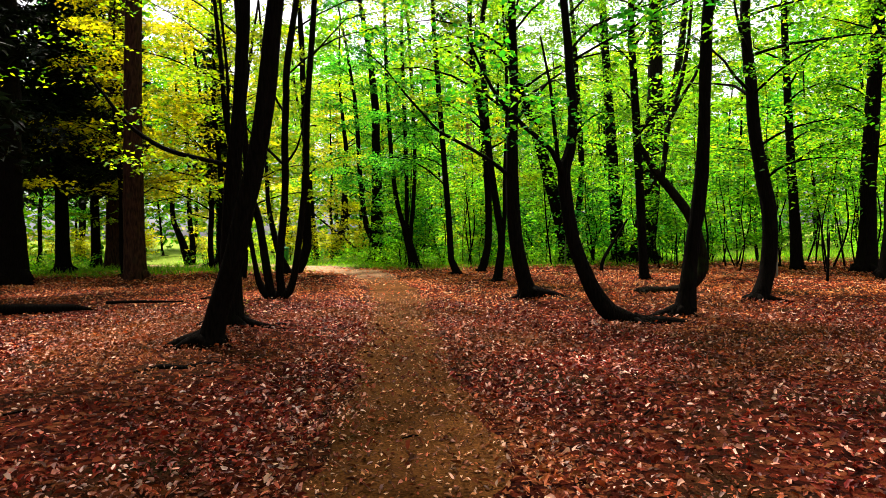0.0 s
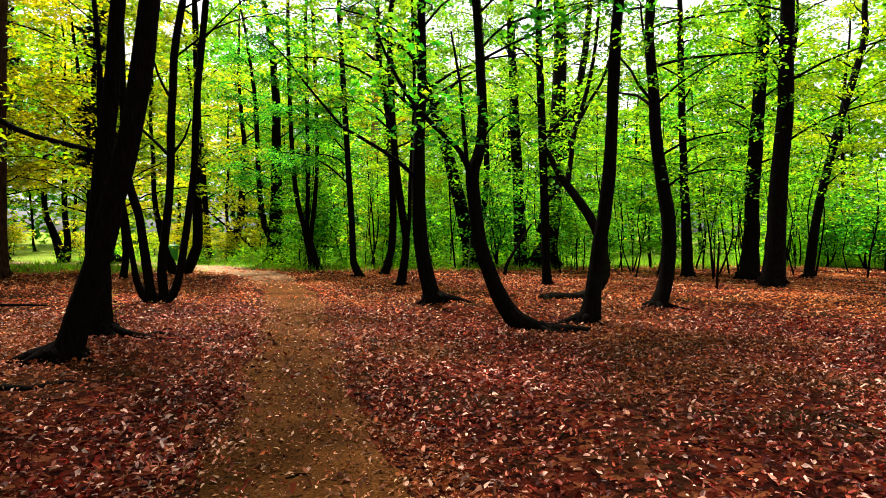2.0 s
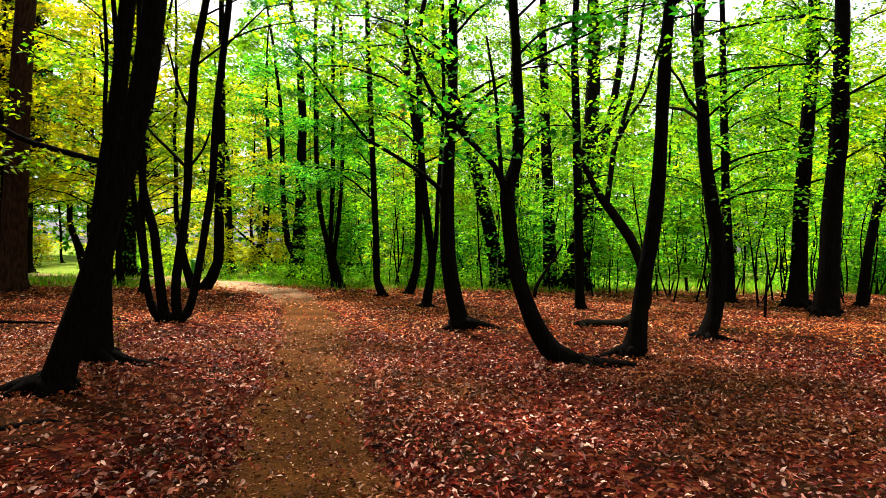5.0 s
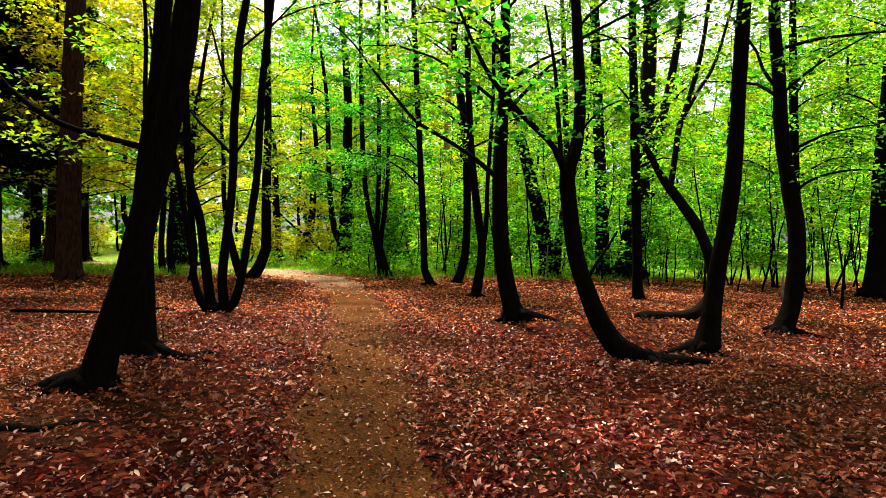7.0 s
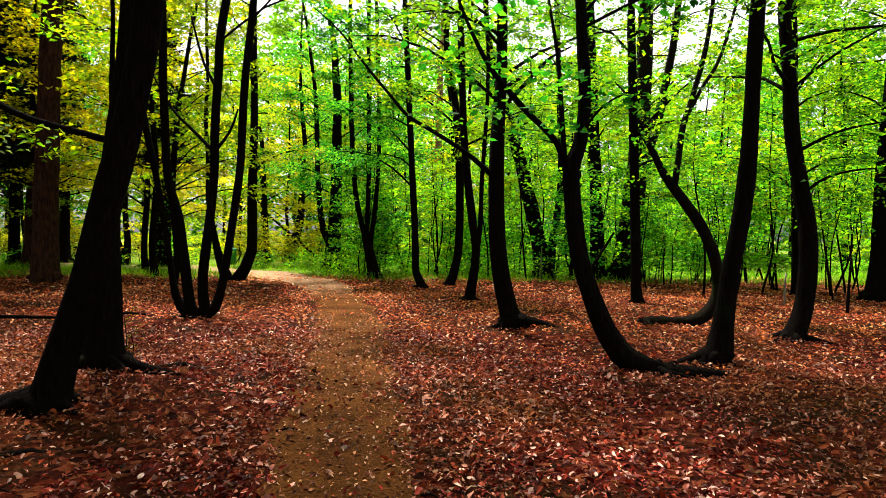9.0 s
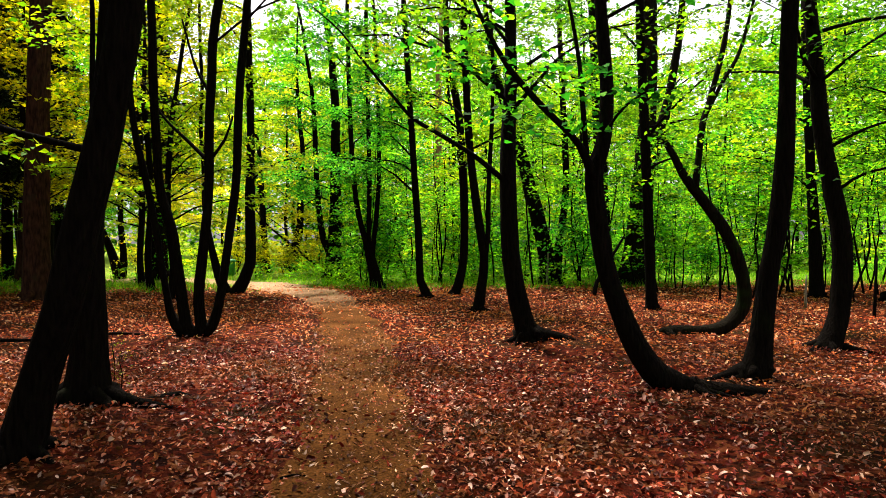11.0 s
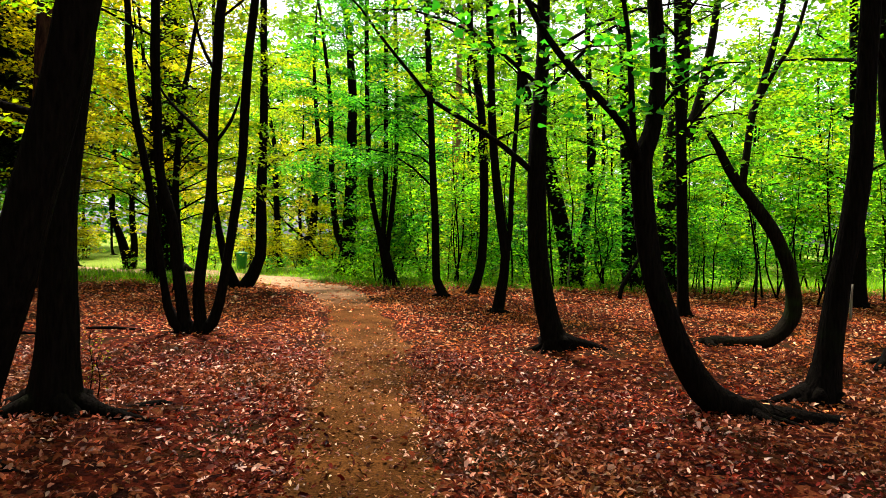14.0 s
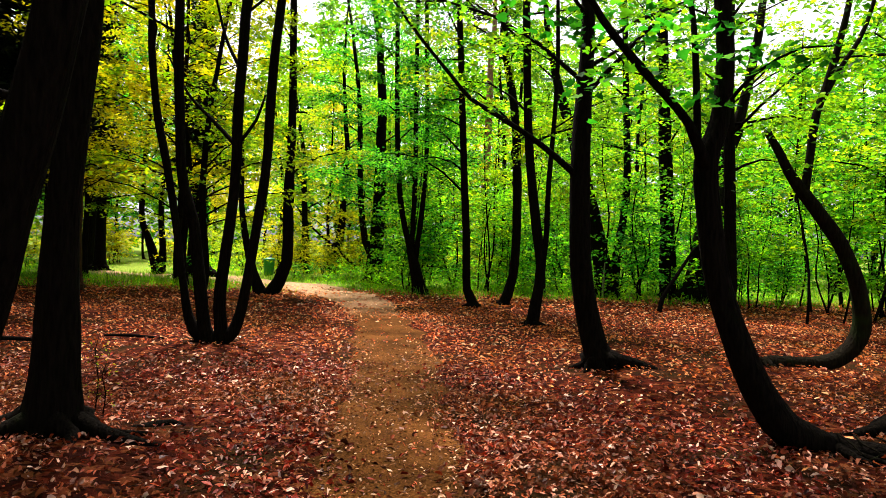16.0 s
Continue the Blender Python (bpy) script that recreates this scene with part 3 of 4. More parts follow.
# tree that lies along the ground, then rises, broken off above
tree("bowed_tree", "mossy trunk lying on leaves then rising to a broken end", 4.28, 13.6,
     [[(-0.16, 0.07, 0.1), (-0.02, 0.06, 0.118), (0.2, 0.06, 0.112), (0.5, 0.06, 0.105), (0.82, 0.12, 0.112), (1.05, 0.3, 0.12), (1.17, 0.55, 0.12), (1.16, 0.83, 0.113), (1.06, 1.23, 0.105), (0.85, 1.71, 0.1), (0.58, 2.11, 0.093),
       (0.33, 2.43, 0.086), (0.15, 2.67, 0.069), (-0.02, 2.99, 0.057), (-0.2, 3.27, 0.042)]], 0, 28, wood=BARK_MID, roots=0.3, extra=[(-70, 0.35, 0.05), (-100, 0.3, 0.03), (200, 0.3, 0.04)],
     limbs=[[(0.34, 0, 2.42, 0.062), (0.42, 0.04, 2.92, 0.056), (0.49, 0.05, 3.5, 0.053), (0.66, 0.1, 3.97, 0.05), (0.93, 0.1, 5.1, 0.04), (1.1, 0.1, 6.8, 0.025)],
            [(0.52, 0.05, 3.6, 0.035), (0.85, 0.1, 4.2, 0.033), (1.2, 0.15, 4.8, 0.03), (1.6, 0.2, 6.2, 0.02)]],
     low=2.4, count=0, near=[(0.4 + R.normal(0, 0.8), R.normal(0, 0.7), R.uniform(3.0, 6.8)) for _ in range(36)] + [(R.normal(-0.1, 0.4), R.normal(-0.2, 0.3), R.uniform(2.5, 3.4)) for _ in range(9)])

# thinner trees along the far edge of the leaf floor
EDGE = "slim trees along the wood edge"
slim = dict(group=EDGE, roots=0.35, forks=7)
tree("slim_tree", "slim straight dark tree at the leaf floor's edge", 5.55, 17.8, [[(0, 0, 0.15), (-0.03, 0.4, 0.125), (-0.07, 1.7, 0.12), (-0.16, 3.7, 0.113), (-0.24, 5.7, 0.102), (-0.3, 7, 0.09)]], 13, 31, low=3.0, count=16, length=2.6, per=32, size=0.1, **slim)
tree("slim_tree", "slim dark tree bowed at its foot", 0.43, 21.5, [[(0, 0, 0.15), (-0.19, 0.45, 0.115), (-0.24, 1.63, 0.103), (-0.39, 4.16, 0.093), (-0.53, 6.67, 0.084), (-0.62, 8.3, 0.076)]], 13, 32, leaf=DARKGREEN, low=2.8, count=17, length=2.5, per=32, size=0.1, **slim)
tree("slim_tree", "slim dark tree bowed at its foot", 1.24, 22.0, [[(0, 0, 0.16), (0.25, 0.78, 0.123), (0.31, 2.52, 0.12), (0.18, 5.11, 0.112), (-0.12, 6.82, 0.095), (-0.21, 8.5, 0.085)]], 14, 33, low=3.0, count=17, length=2.6, per=32, size=0.1, leaf=LIME, **slim)
tree("slim_tree", "slim forked dark tree bowed at its foot", 1.43, 17.4, [[(0, 0, 0.14), (0.12, 0.83, 0.108), (0.14, 1.23, 0.106), (-0.01, 2.29, 0.099), (-0.16, 3.6, 0.086), (-0.25, 5.3, 0.079), (-0.28, 6.9, 0.07)],
      [(0.13, 1.0, 0.06), (0.23, 1.76, 0.059), (0.25, 2.68, 0.053), (0.33, 4.26, 0.046)]], 12, 34, low=3.4, count=17, length=2.4, per=18, **slim)
tree("slim_tree", "dark tree splitting into three thin stems", -1.12, 25.0, [[(0, 0, 0.23), (-0.12, 0.5, 0.2), (-0.25, 1.03, 0.17), (-0.42, 1.6, 0.105), (-0.74, 3.03, 0.09), (-0.91, 5.62, 0.08), (-0.99, 9.5, 0.065)],
      [(-0.3, 1.1, 0.1), (-0.32, 1.6, 0.085), (-0.28, 3.64, 0.08), (-0.32, 6.6, 0.072), (-0.35, 9.5, 0.065)], [(-0.2, 1.0, 0.1), (-0.16, 1.5, 0.09), (-0.02, 2.84, 0.08), (0.06, 4.64, 0.072), (-0.04, 8.4, 0.07)]],
     14, 35, leaf=DARKGREEN, low=3.2, count=24, length=2.1, per=32, size=0.1, **slim)
tree("slim_tree", "dark tree bending out of a low fork", -5.42, 23.2, [[(0, 0, 0.22), (0.25, 0.4, 0.19), (0.46, 0.94, 0.162), (0.47, 2.83, 0.146), (0.5, 5.29, 0.114), (0.45, 8.6, 0.097)],
      [(-0.25, 0, 0.19), (-0.5, 0.6, 0.14), (-0.75, 1.6, 0.1), (-0.9, 2.6, 0.08), (-0.91, 3.93, 0.065)]], 14, 36, low=3.4, count=19, length=2.1, per=32, size=0.1, leaf=LIME, **slim)
tree("broad_tree", "broad dark trunk forking high above a wide foot", 7.85, 25.5, [[(0, 0, 0.62), (0.08, 0.5, 0.53), (0.17, 1.14, 0.47), (0.3, 2.77, 0.408), (0.46, 4.4, 0.347), (0.6, 6.8, 0.286), (0.67, 9.8, 0.24)],
      [(0.5, 3.7, 0.25), (0.85, 4.9, 0.23), (1.04, 5.41, 0.225), (1.28, 6.42, 0.16)]], 17, 37, wood=BARK_MID, roots=1.2, low=5.0, count=19, length=3.6, per=22, reach=0.6)
tree("slim_tree", "dark upright trunk among undergrowth", 7.07, 26.0, [[(0, 0, 0.3), (-0.1, 2.45, 0.234), (-0.25, 5.27, 0.206), (-0.38, 8.1, 0.169), (-0.49, 10, 0.15)]], 16, 38, low=4.4, count=16, length=3, per=32, size=0.1, **slim)
tree("slim_tree", "dark leaning trunk with an upright sister stem", 5.21, 26.5, [[(0, 0, 0.44), (-0.28, 1.3, 0.298), (-0.74, 3.21, 0.256), (-1.26, 5.11, 0.213), (-1.87, 7, 0.149), (-2.32, 8.9, 0.107)],
      [(0.12, 0.1, 0.23), (0.29, 1.73, 0.139), (0.53, 3.65, 0.128), (0.4, 7.02, 0.107), (0.25, 10.1, 0.085)]], 14, 39, low=4.2, count=19, length=3, per=32, size=0.1, group=EDGE, roots=0.7)
tree("slim_tree", "dark trunk bowed low beside a stout ivy-clad one", -2.79, 29.6, [[(0, 0, 0.29), (-0.3, 0.92, 0.193), (-0.74, 1.64, 0.144), (-1.0, 3.57, 0.108), (-1.1, 6.45, 0.096)]], 13, 40, leaf=DARKGREEN, low=3, count=16, length=2.0, per=32, size=0.1, **slim)
tree("slim_tree", "stout ivy-clad dark trunk at the path bend", -3.3, 30.2, [[(0, 0, 0.4), (0.09, 1.16, 0.31), (0.17, 2.85, 0.265), (0.2, 6, 0.2)]], 15, 41, leaf=DARKGREEN, low=3, count=17, length=2.0, per=32, size=0.1, near=[(R.normal(0.1, 0.3), R.normal(-0.1, 0.3), z) for z in np.linspace(0.6, 3.5, 16)], **slim)
tree("slim_tree", "slim dark bent tree beyond the path bend", -5.97, 36.0, [[(0, 0, 0.28), (0.12, 1.23, 0.239), (0.38, 2.36, 0.183), (0.48, 4.9, 0.141)]], 13, 42, low=3, count=14, length=3, per=24, size=0.14, reach=0.55, **slim)
tree("slim_tree", "slim dark tree beyond the path bend", -7.22, 36.0, [[(0, 0, 0.22), (-0.1, 1.2, 0.169), (-0.18, 2.6, 0.141), (-0.27, 4.84, 0.113)]], 13, 43, low=3, count=14, length=3, per=24, size=0.14, reach=0.55, **slim)
tree("slim_tree", "twin thin dark stems under yellow leaves", -13.0, 32.5, [[(0, 0, 0.22), (-0.32, 1.14, 0.19), (-0.57, 1.85, 0.145), (-0.75, 2.6, 0.12), (-0.7, 5, 0.1)], [(0.15, 0, 0.2), (0.2, 1.1, 0.15), (0.1, 2.6, 0.12), (0.15, 5, 0.1)]], 12, 44, leaf=YELLOW, low=2.8, count=20, length=3, per=24, reach=0.55, size=0.13, **slim)
tree("slim_tree", "dark tree with a flared foot among undergrowth", 10.99, 20.0, [[(0, 0, 0.21), (-0.09, 1.69, 0.147), (-0.2, 4.05, 0.121), (-0.33, 7.1, 0.104)]], 13, 45, low=2.6, count=17, length=2.6, per=32, size=0.1, **slim)
tree("stout_tree", "stout dark trunk beside its near twin", 12.19, 18.6, [[(0, 0, 0.34), (0.05, 1.0, 0.24), (0.12, 3.06, 0.21), (0.3, 6.12, 0.185), (0.41, 8.1, 0.165)]], 15, 46, low=3.4, count=19, length=3, per=32, size=0.1, roots=0.6)
tree("stout_tree", "stout black trunk standing close to another", 11.08, 16.0, [[(0, 0, 0.34), (0.06, 0.9, 0.26), (0.15, 2.4, 0.228), (0.28, 4.6, 0.2), (0.34, 7.2, 0.17)]], 15, 47, low=3.6, count=19, length=3, per=32, size=0.1, roots=0.6)
tree("slim_tree", "dark slanting tree at the wood edge", 14.22, 18.6, [[(0, 0, 0.17), (0.33, 2.24, 0.128), (0.98, 4.85, 0.115), (1.74, 7.3, 0.1)]], 12, 48, low=2.8, count=16, length=2.8, per=32, size=0.1, leaf=LIME, **slim)

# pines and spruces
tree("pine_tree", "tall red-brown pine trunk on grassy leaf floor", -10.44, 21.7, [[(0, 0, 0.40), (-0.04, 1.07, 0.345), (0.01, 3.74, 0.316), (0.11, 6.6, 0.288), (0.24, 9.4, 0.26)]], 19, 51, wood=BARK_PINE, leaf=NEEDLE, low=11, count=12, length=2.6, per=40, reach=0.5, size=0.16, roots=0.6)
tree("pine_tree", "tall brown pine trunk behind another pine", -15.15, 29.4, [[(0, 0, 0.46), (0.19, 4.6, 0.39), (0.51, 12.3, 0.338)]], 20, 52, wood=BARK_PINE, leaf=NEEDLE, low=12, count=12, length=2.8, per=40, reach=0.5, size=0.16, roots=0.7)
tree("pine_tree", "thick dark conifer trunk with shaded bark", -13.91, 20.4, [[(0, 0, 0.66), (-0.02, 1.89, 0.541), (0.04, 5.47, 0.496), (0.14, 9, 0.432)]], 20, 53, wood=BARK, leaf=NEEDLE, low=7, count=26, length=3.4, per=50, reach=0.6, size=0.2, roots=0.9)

tree("pine_tree", "distant pine with pale orange bark above the undergrowth", 1.5, 40.0, [[(0, 0, 0.3), (0.05, 3.0, 0.24), (0.2, 8.0, 0.2), (0.25, 12.0, 0.17)]], 19, 54, wood=BARK_ORANGE, leaf=NEEDLE, low=13, count=10, length=2.4, per=30, reach=0.5, size=0.16, roots=0.5)


def spruce(label, x, y, height, low, seed, radius=2.6, foot=0.3):
    """Drooping whorls of needle sprays round a straight stem."""
    rng = np.random.default_rng(seed)
    root = blank("spruce_tree", x, y)
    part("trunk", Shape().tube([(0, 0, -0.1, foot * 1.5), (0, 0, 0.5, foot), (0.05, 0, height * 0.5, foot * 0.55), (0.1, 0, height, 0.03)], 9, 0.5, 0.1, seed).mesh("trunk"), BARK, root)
    add_roots(root, 0, 0, foot * 1.2, foot * 3, BARK, seed)
    wood, places = Shape(), []
    z = low
    while z < height - 0.3:
        r = radius * (1 - (z / height)) ** 0.8 + 0.2
        for a in rng.uniform(0, 2 * math.pi, 7):
            ln = r * rng.uniform(0.7, 1.1)
            c, s = math.cos(a), math.sin(a)
            rows = [(c * 0.1, s * 0.1, z, 0.025), (c * ln * 0.5, s * ln * 0.5, z - 0.10 * ln, 0.016), (c * ln, s * ln, z - 0.32 * ln, 0.006)]
            wood.tube(rows, 4, 0.8)
            n = int(34 * ln)
            t = rng.uniform(0.15, 1, n)
            w = rng.normal(0, 0.16, n) * ln * (1.1 - 0.6 * t)
            places.append(np.stack([c * ln * t - s * w, s * ln * t + c * w, z - 0.2 * ln * t - 0.12 * ln * t * t - np.abs(w) * 0.35 - rng.uniform(0, 0.18, n)], 1))
        z += rng.uniform(0.32, 0.5)
    tagged(part("boughwork", wood.mesh("boughwork"), BARK, root), kind="stuff")
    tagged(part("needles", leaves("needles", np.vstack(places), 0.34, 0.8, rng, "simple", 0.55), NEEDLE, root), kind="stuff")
    return tagged(root, label, "spruce", "dark spruces")


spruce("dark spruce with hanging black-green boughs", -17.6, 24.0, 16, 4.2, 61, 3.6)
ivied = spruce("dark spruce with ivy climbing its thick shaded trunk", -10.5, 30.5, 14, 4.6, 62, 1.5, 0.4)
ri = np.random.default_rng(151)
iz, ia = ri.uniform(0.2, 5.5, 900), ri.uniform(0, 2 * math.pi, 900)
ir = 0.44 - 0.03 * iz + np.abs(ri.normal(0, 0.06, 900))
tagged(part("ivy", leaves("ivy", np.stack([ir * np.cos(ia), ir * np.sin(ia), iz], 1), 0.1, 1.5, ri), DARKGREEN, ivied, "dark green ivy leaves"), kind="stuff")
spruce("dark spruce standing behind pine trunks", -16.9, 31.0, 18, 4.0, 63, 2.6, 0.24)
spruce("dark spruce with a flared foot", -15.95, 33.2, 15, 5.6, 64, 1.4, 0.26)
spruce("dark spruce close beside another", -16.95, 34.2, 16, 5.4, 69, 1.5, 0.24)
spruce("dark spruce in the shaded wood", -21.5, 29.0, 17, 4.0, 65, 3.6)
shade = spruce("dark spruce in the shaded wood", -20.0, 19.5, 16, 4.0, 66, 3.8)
# trunk stands out of view; placed so the boughs shade the left floor
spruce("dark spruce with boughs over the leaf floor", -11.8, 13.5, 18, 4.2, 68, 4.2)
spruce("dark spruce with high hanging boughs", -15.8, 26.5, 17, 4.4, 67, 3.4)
# unseen spruce copies, added to darken the ground on the near left
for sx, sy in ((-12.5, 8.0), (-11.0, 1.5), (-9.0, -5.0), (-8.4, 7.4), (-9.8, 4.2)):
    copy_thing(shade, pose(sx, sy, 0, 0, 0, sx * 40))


# ---- undergrowth and far trees ----
def sapling(seed, leaf, height, layers, per, size, bare=0.12, label="thin young tree with layered bright green leaves", most=3):
    rng = np.random.default_rng(seed)
    root = blank("sapling", 0, 0)
    tips = []
    for s in range(rng.integers(1, most + 1)):
        ox, oy = rng.normal(0, 0.12, 2)
        hgt = height * rng.uniform(0.7, 1.1)
        rows = [(ox, oy, -0.05, 0.03)]
        x, y = ox, oy
        for k in range(1, 6):
            x, y = x + rng.normal(0, 0.12), y + rng.normal(0, 0.12)
            rows.append((x, y, hgt * k / 5, 0.028 * (1.05 - k / 5.5)))
        part("stem", Shape().tube(rows, 5, 0.35).mesh("stem"), BARK, root)
        wood = Shape()
        for k in range(layers):
            p = at_height(rows, hgt * rng.uniform(bare, 1.0))
            a, ln = rng.uniform(0, 2 * math.pi), rng.uniform(0.4, 1.3)
            e = (p[0] + math.cos(a) * ln, p[1] + math.sin(a) * ln, p[2] + rng.uniform(-0.1, 0.35))
            wood.tube([(p[0], p[1], p[2], 0.010), (*((p[:3] + e) / 2 + (0, 0, 0.05)), 0.007), (*e, 0.003)], 3, 1.0)
            tips += [e, tuple((p[:3] + e) / 2 + (0, 0, 0.03))]
        tagged(part("twigwork", wood.mesh("twigwork"), BARK, root), kind="stuff")
    tagged(part("foliage", leaves("foliage", sprays(tips, rng, per, 0.42, 0.05), size, 0.5, rng), leaf, root), kind="stuff")
    return tagged(root, label, "sapling", "undergrowth saplings")


def scatter(makers, places, rng, lo, hi):
    """Puts the first of each kind at the first places, then copies."""
    for i, (x, y) in enumerate(places):
        m = pose(x, y, float(rise(x, y)), 0, 0, rng.uniform(0, 360)) @ Matrix.Scale(rng.uniform(lo, hi), 4)
        if i < len(makers):
            makers[i].matrix_basis = m
        else:
            src = makers[rng.integers(len(makers))]
            loc, rot, sc = m.decompose()
            ob = copy_thing(src, Matrix.LocRotScale(loc, rot, None))
            ob.scale = sc


def clear_of_path(x, y, gap=1.6):
    c, w = path_mid(y)
    return abs(x - c) > w / 2 + gap


rs = np.random.default_rng(5)
spots = []
while len(spots) < 150:
    x, y = rs.uniform(-25, 27), rs.uniform(25.5, 44)
    if x > 3.0:
        y -= min(4.0, (x - 3) * 0.6) if y < 34 else 0
    if clear_of_path(x, y) and not (y < 35 and abs(x + 0.275 * (y - 3)) < 1.0) and not (-26 < x < -7 and y < 31) and not (11.5 < x < 19 and y < 35) and all((x - a) ** 2 + (y - b) ** 2 > 0.6 for a, b in spots):
        spots.append((x, y))
kinds = [sapling(71, GREEN_LIT, 3.4, 13, 18, 0.135), sapling(72, GREEN_LIT, 4.6, 16, 18, 0.135), sapling(73, DARKGREEN, 2.6, 12, 18, 0.125), sapling(74, LIME, 3.8, 13, 18, 0.135), sapling(75, GREEN_LIT, 2.0, 11, 18, 0.125), sapling(76, GREEN_LIT, 4.2, 15, 18, 0.135)]
bright = [sapling(77, LIME, 3.2, 13, 18, 0.135), sapling(78, YELLOW, 2.4, 12, 18, 0.125), sapling(79, LIME, 1.8, 11, 18, 0.125)]
scatter(kinds, [p for p in spots if p[0] > -3.5], rs, 0.75, 1.35)
scatter(bright, [p for p in spots if p[0] <= -3.5], rs, 0.7, 1.2)


poles = [sapling(a, m, h, 12, 18, 0.12, 0.4, "thin dark bare-stemmed young tree with few leaves", 1) for a, m, h in ((131, GREEN_LIT, 6.0), (132, GREEN_LIT, 4.6), (133, LIME, 5.4), (134, GREEN_LIT, 3.6), (135, GREEN_LIT, 5.0))]
stands = [(rs.uniform(6.5, 19), rs.uniform(18.5, 27)) for _ in range(46)] + [(rs.uniform(-1.5, 7), rs.uniform(24.5, 30)) for _ in range(20)]
scatter(poles, stands, rs, 0.8, 1.3)


def wood_tree(seed, leaf, top, low, girth):
    rng = np.random.default_rng(seed)
    s = rng.normal(0, 0.12, 4)
    return tree("wood_tree", "slim dark forest tree with a bright leafy crown", 0, 30, [[(0, 0, girth * 1.4), (s[0], 0.6, girth), (s[0] + s[1], 2.5, girth * 0.9), (s[0] + s[1] + s[2], 5, girth * 0.75)]], top, seed,
                leaf=leaf, low=low, count=28, length=3.2, per=18, forks=4, reach=0.6, size=0.182, joined=True, group="trees of the wood", roots=0.4)


far = []
while len(far) < 56:
    x, y = rs.uniform(-30, 38), rs.uniform(32, 62)
    open_sky = abs(x - 0.32 * (y - 2)) < 1.6 and y > 30
    if clear_of_path(x, y, 2.0) and not open_sky and not (-21 < x < -5 and y < 50) and not (12 < x < 25 and y < 36) and all((x - a) ** 2 + (y - b) ** 2 > 7 for a, b in far):
        far.append((x, y))
woods = [wood_tree(81, GREEN, 14, 2.2, 0.11), wood_tree(82, LIME, 15, 2.6, 0.13), wood_tree(83, GREEN, 17, 3.0, 0.16), wood_tree(84, DARKGREEN, 12, 2.0, 0.1), wood_tree(85, LIME, 14, 2.2, 0.11)]
scatter(woods, far, rs, 0.85, 1.25)

# yellow-leaved trees over the clearing
ylw = [tree("yellow_tree", "slim tree with layered yellow autumn leaves", 0, 30, [[(0, 0, 0.12), (0.1, 1, 0.1), (0.0, 3, 0.09), (0.2, 5.5, 0.07)]], 10, 91, leaf=YELLOW, low=1.9, count=34, length=3.0, per=17, reach=0.6, size=0.14, joined=True, group="yellow trees", roots=0.3),
       tree("yellow_tree", "slim tree with yellow-green autumn leaves", 0, 30, [[(0, 0, 0.13), (-0.1, 1, 0.11), (0.05, 3, 0.1), (-0.1, 5.5, 0.08)]], 12, 92, leaf=LIME, low=2.0, count=34, length=3.0, per=17, reach=0.6, size=0.14, joined=True, group="yellow trees", roots=0.3)]
scatter(ylw, [(-8.6, 24.9), (-10.0, 27.6), (-12.2, 24.4), (-13.6, 28.0), (-6.8, 21.6), (-11.5, 47.0), (-6.0, 46.0), (-16.0, 46.0), (2.2, 40.0), (-7.4, 42.0), (-9.6, 45.0), (-3.9, 41.0), (-14, 52), (-9, 54), (-18.5, 54)], rs, 0.9, 1.15)

# unseen woods behind the walker, added to keep sky light off the trunks
unseen_back = [(-7, -7), (5, -8), (-12, -2), (12, -5), (-14, 7), (0.5, -13), (-5, -14), (-3.5, -5.5)]
for bx, by in unseen_back:
    src = woods[rs.integers(len(woods))]
    copy_thing(src, pose(bx, by, 0, 0, 0, rs.uniform(0, 360)))


def far_woods():
    """The closed wall of the forest, too far off to count its trees."""
    rng = np.random.default_rng(95)
    n = 90000
    ang = np.concatenate([rng.uniform(-1.0, 1.0, n * 4 // 5), rng.uniform(1.0, 2 * math.pi - 1.0, n - n * 4 // 5)])
    dist = rng.uniform(58, 85, n)
    crown = 22.0 + 3.5 * np.sin(ang * 23) + 2.4 * np.sin(ang * 61 + 1) + 1.6 * np.sin(ang * 140) - 6.0 * np.exp(-((ang - 0.38) / 0.1) ** 2)
    z = np.abs(rng.uniform(0, 1, n)) ** 0.75 * crown
    return leaves("far_woods", np.stack([dist * np.sin(ang), 8 + dist * np.cos(ang), z], 1), 0.72, 0.7, rng)


tagged(part("far_woods", far_woods(), GREEN), "distant closed wall of green woodland leaves", "woods", kind="stuff")


# ---- grass, herbs and fallen leaves ----
def grass():
    rng = np.random.default_rng(97)
    n = 26000
    x, y = rng.uniform(-22, 28, n), 23.5 + rng.gamma(2.0, 3.0, n)
    keep = (off_path(x, y) > 1.15) & (y < 45)
    x, y = x[keep], y[keep]
    ln, a, b = rng.uniform(0.08, 0.34, len(x)), rng.uniform(0, 2 * math.pi, len(x)), rng.normal(0, 0.12, (len(x), 2))
    z = rise(x, y)
    w = 0.012
    v = np.stack([np.stack([x - w * np.cos(a), y - w * np.sin(a), z], 1), np.stack([x + w * np.cos(a), y + w * np.sin(a), z], 1),
                  np.stack([x + b[:, 0], y + b[:, 1], z + ln], 1)], 1).reshape(-1, 3)
    me = bpy.data.meshes.new("grass")
    me.from_pydata(v.tolist(), [], np.arange(len(v)).reshape(-1, 3).tolist())
    return me


tagged(part("grass", grass(), GRASS), "fresh green grass at the edge of the wood", "grass", kind="stuff")


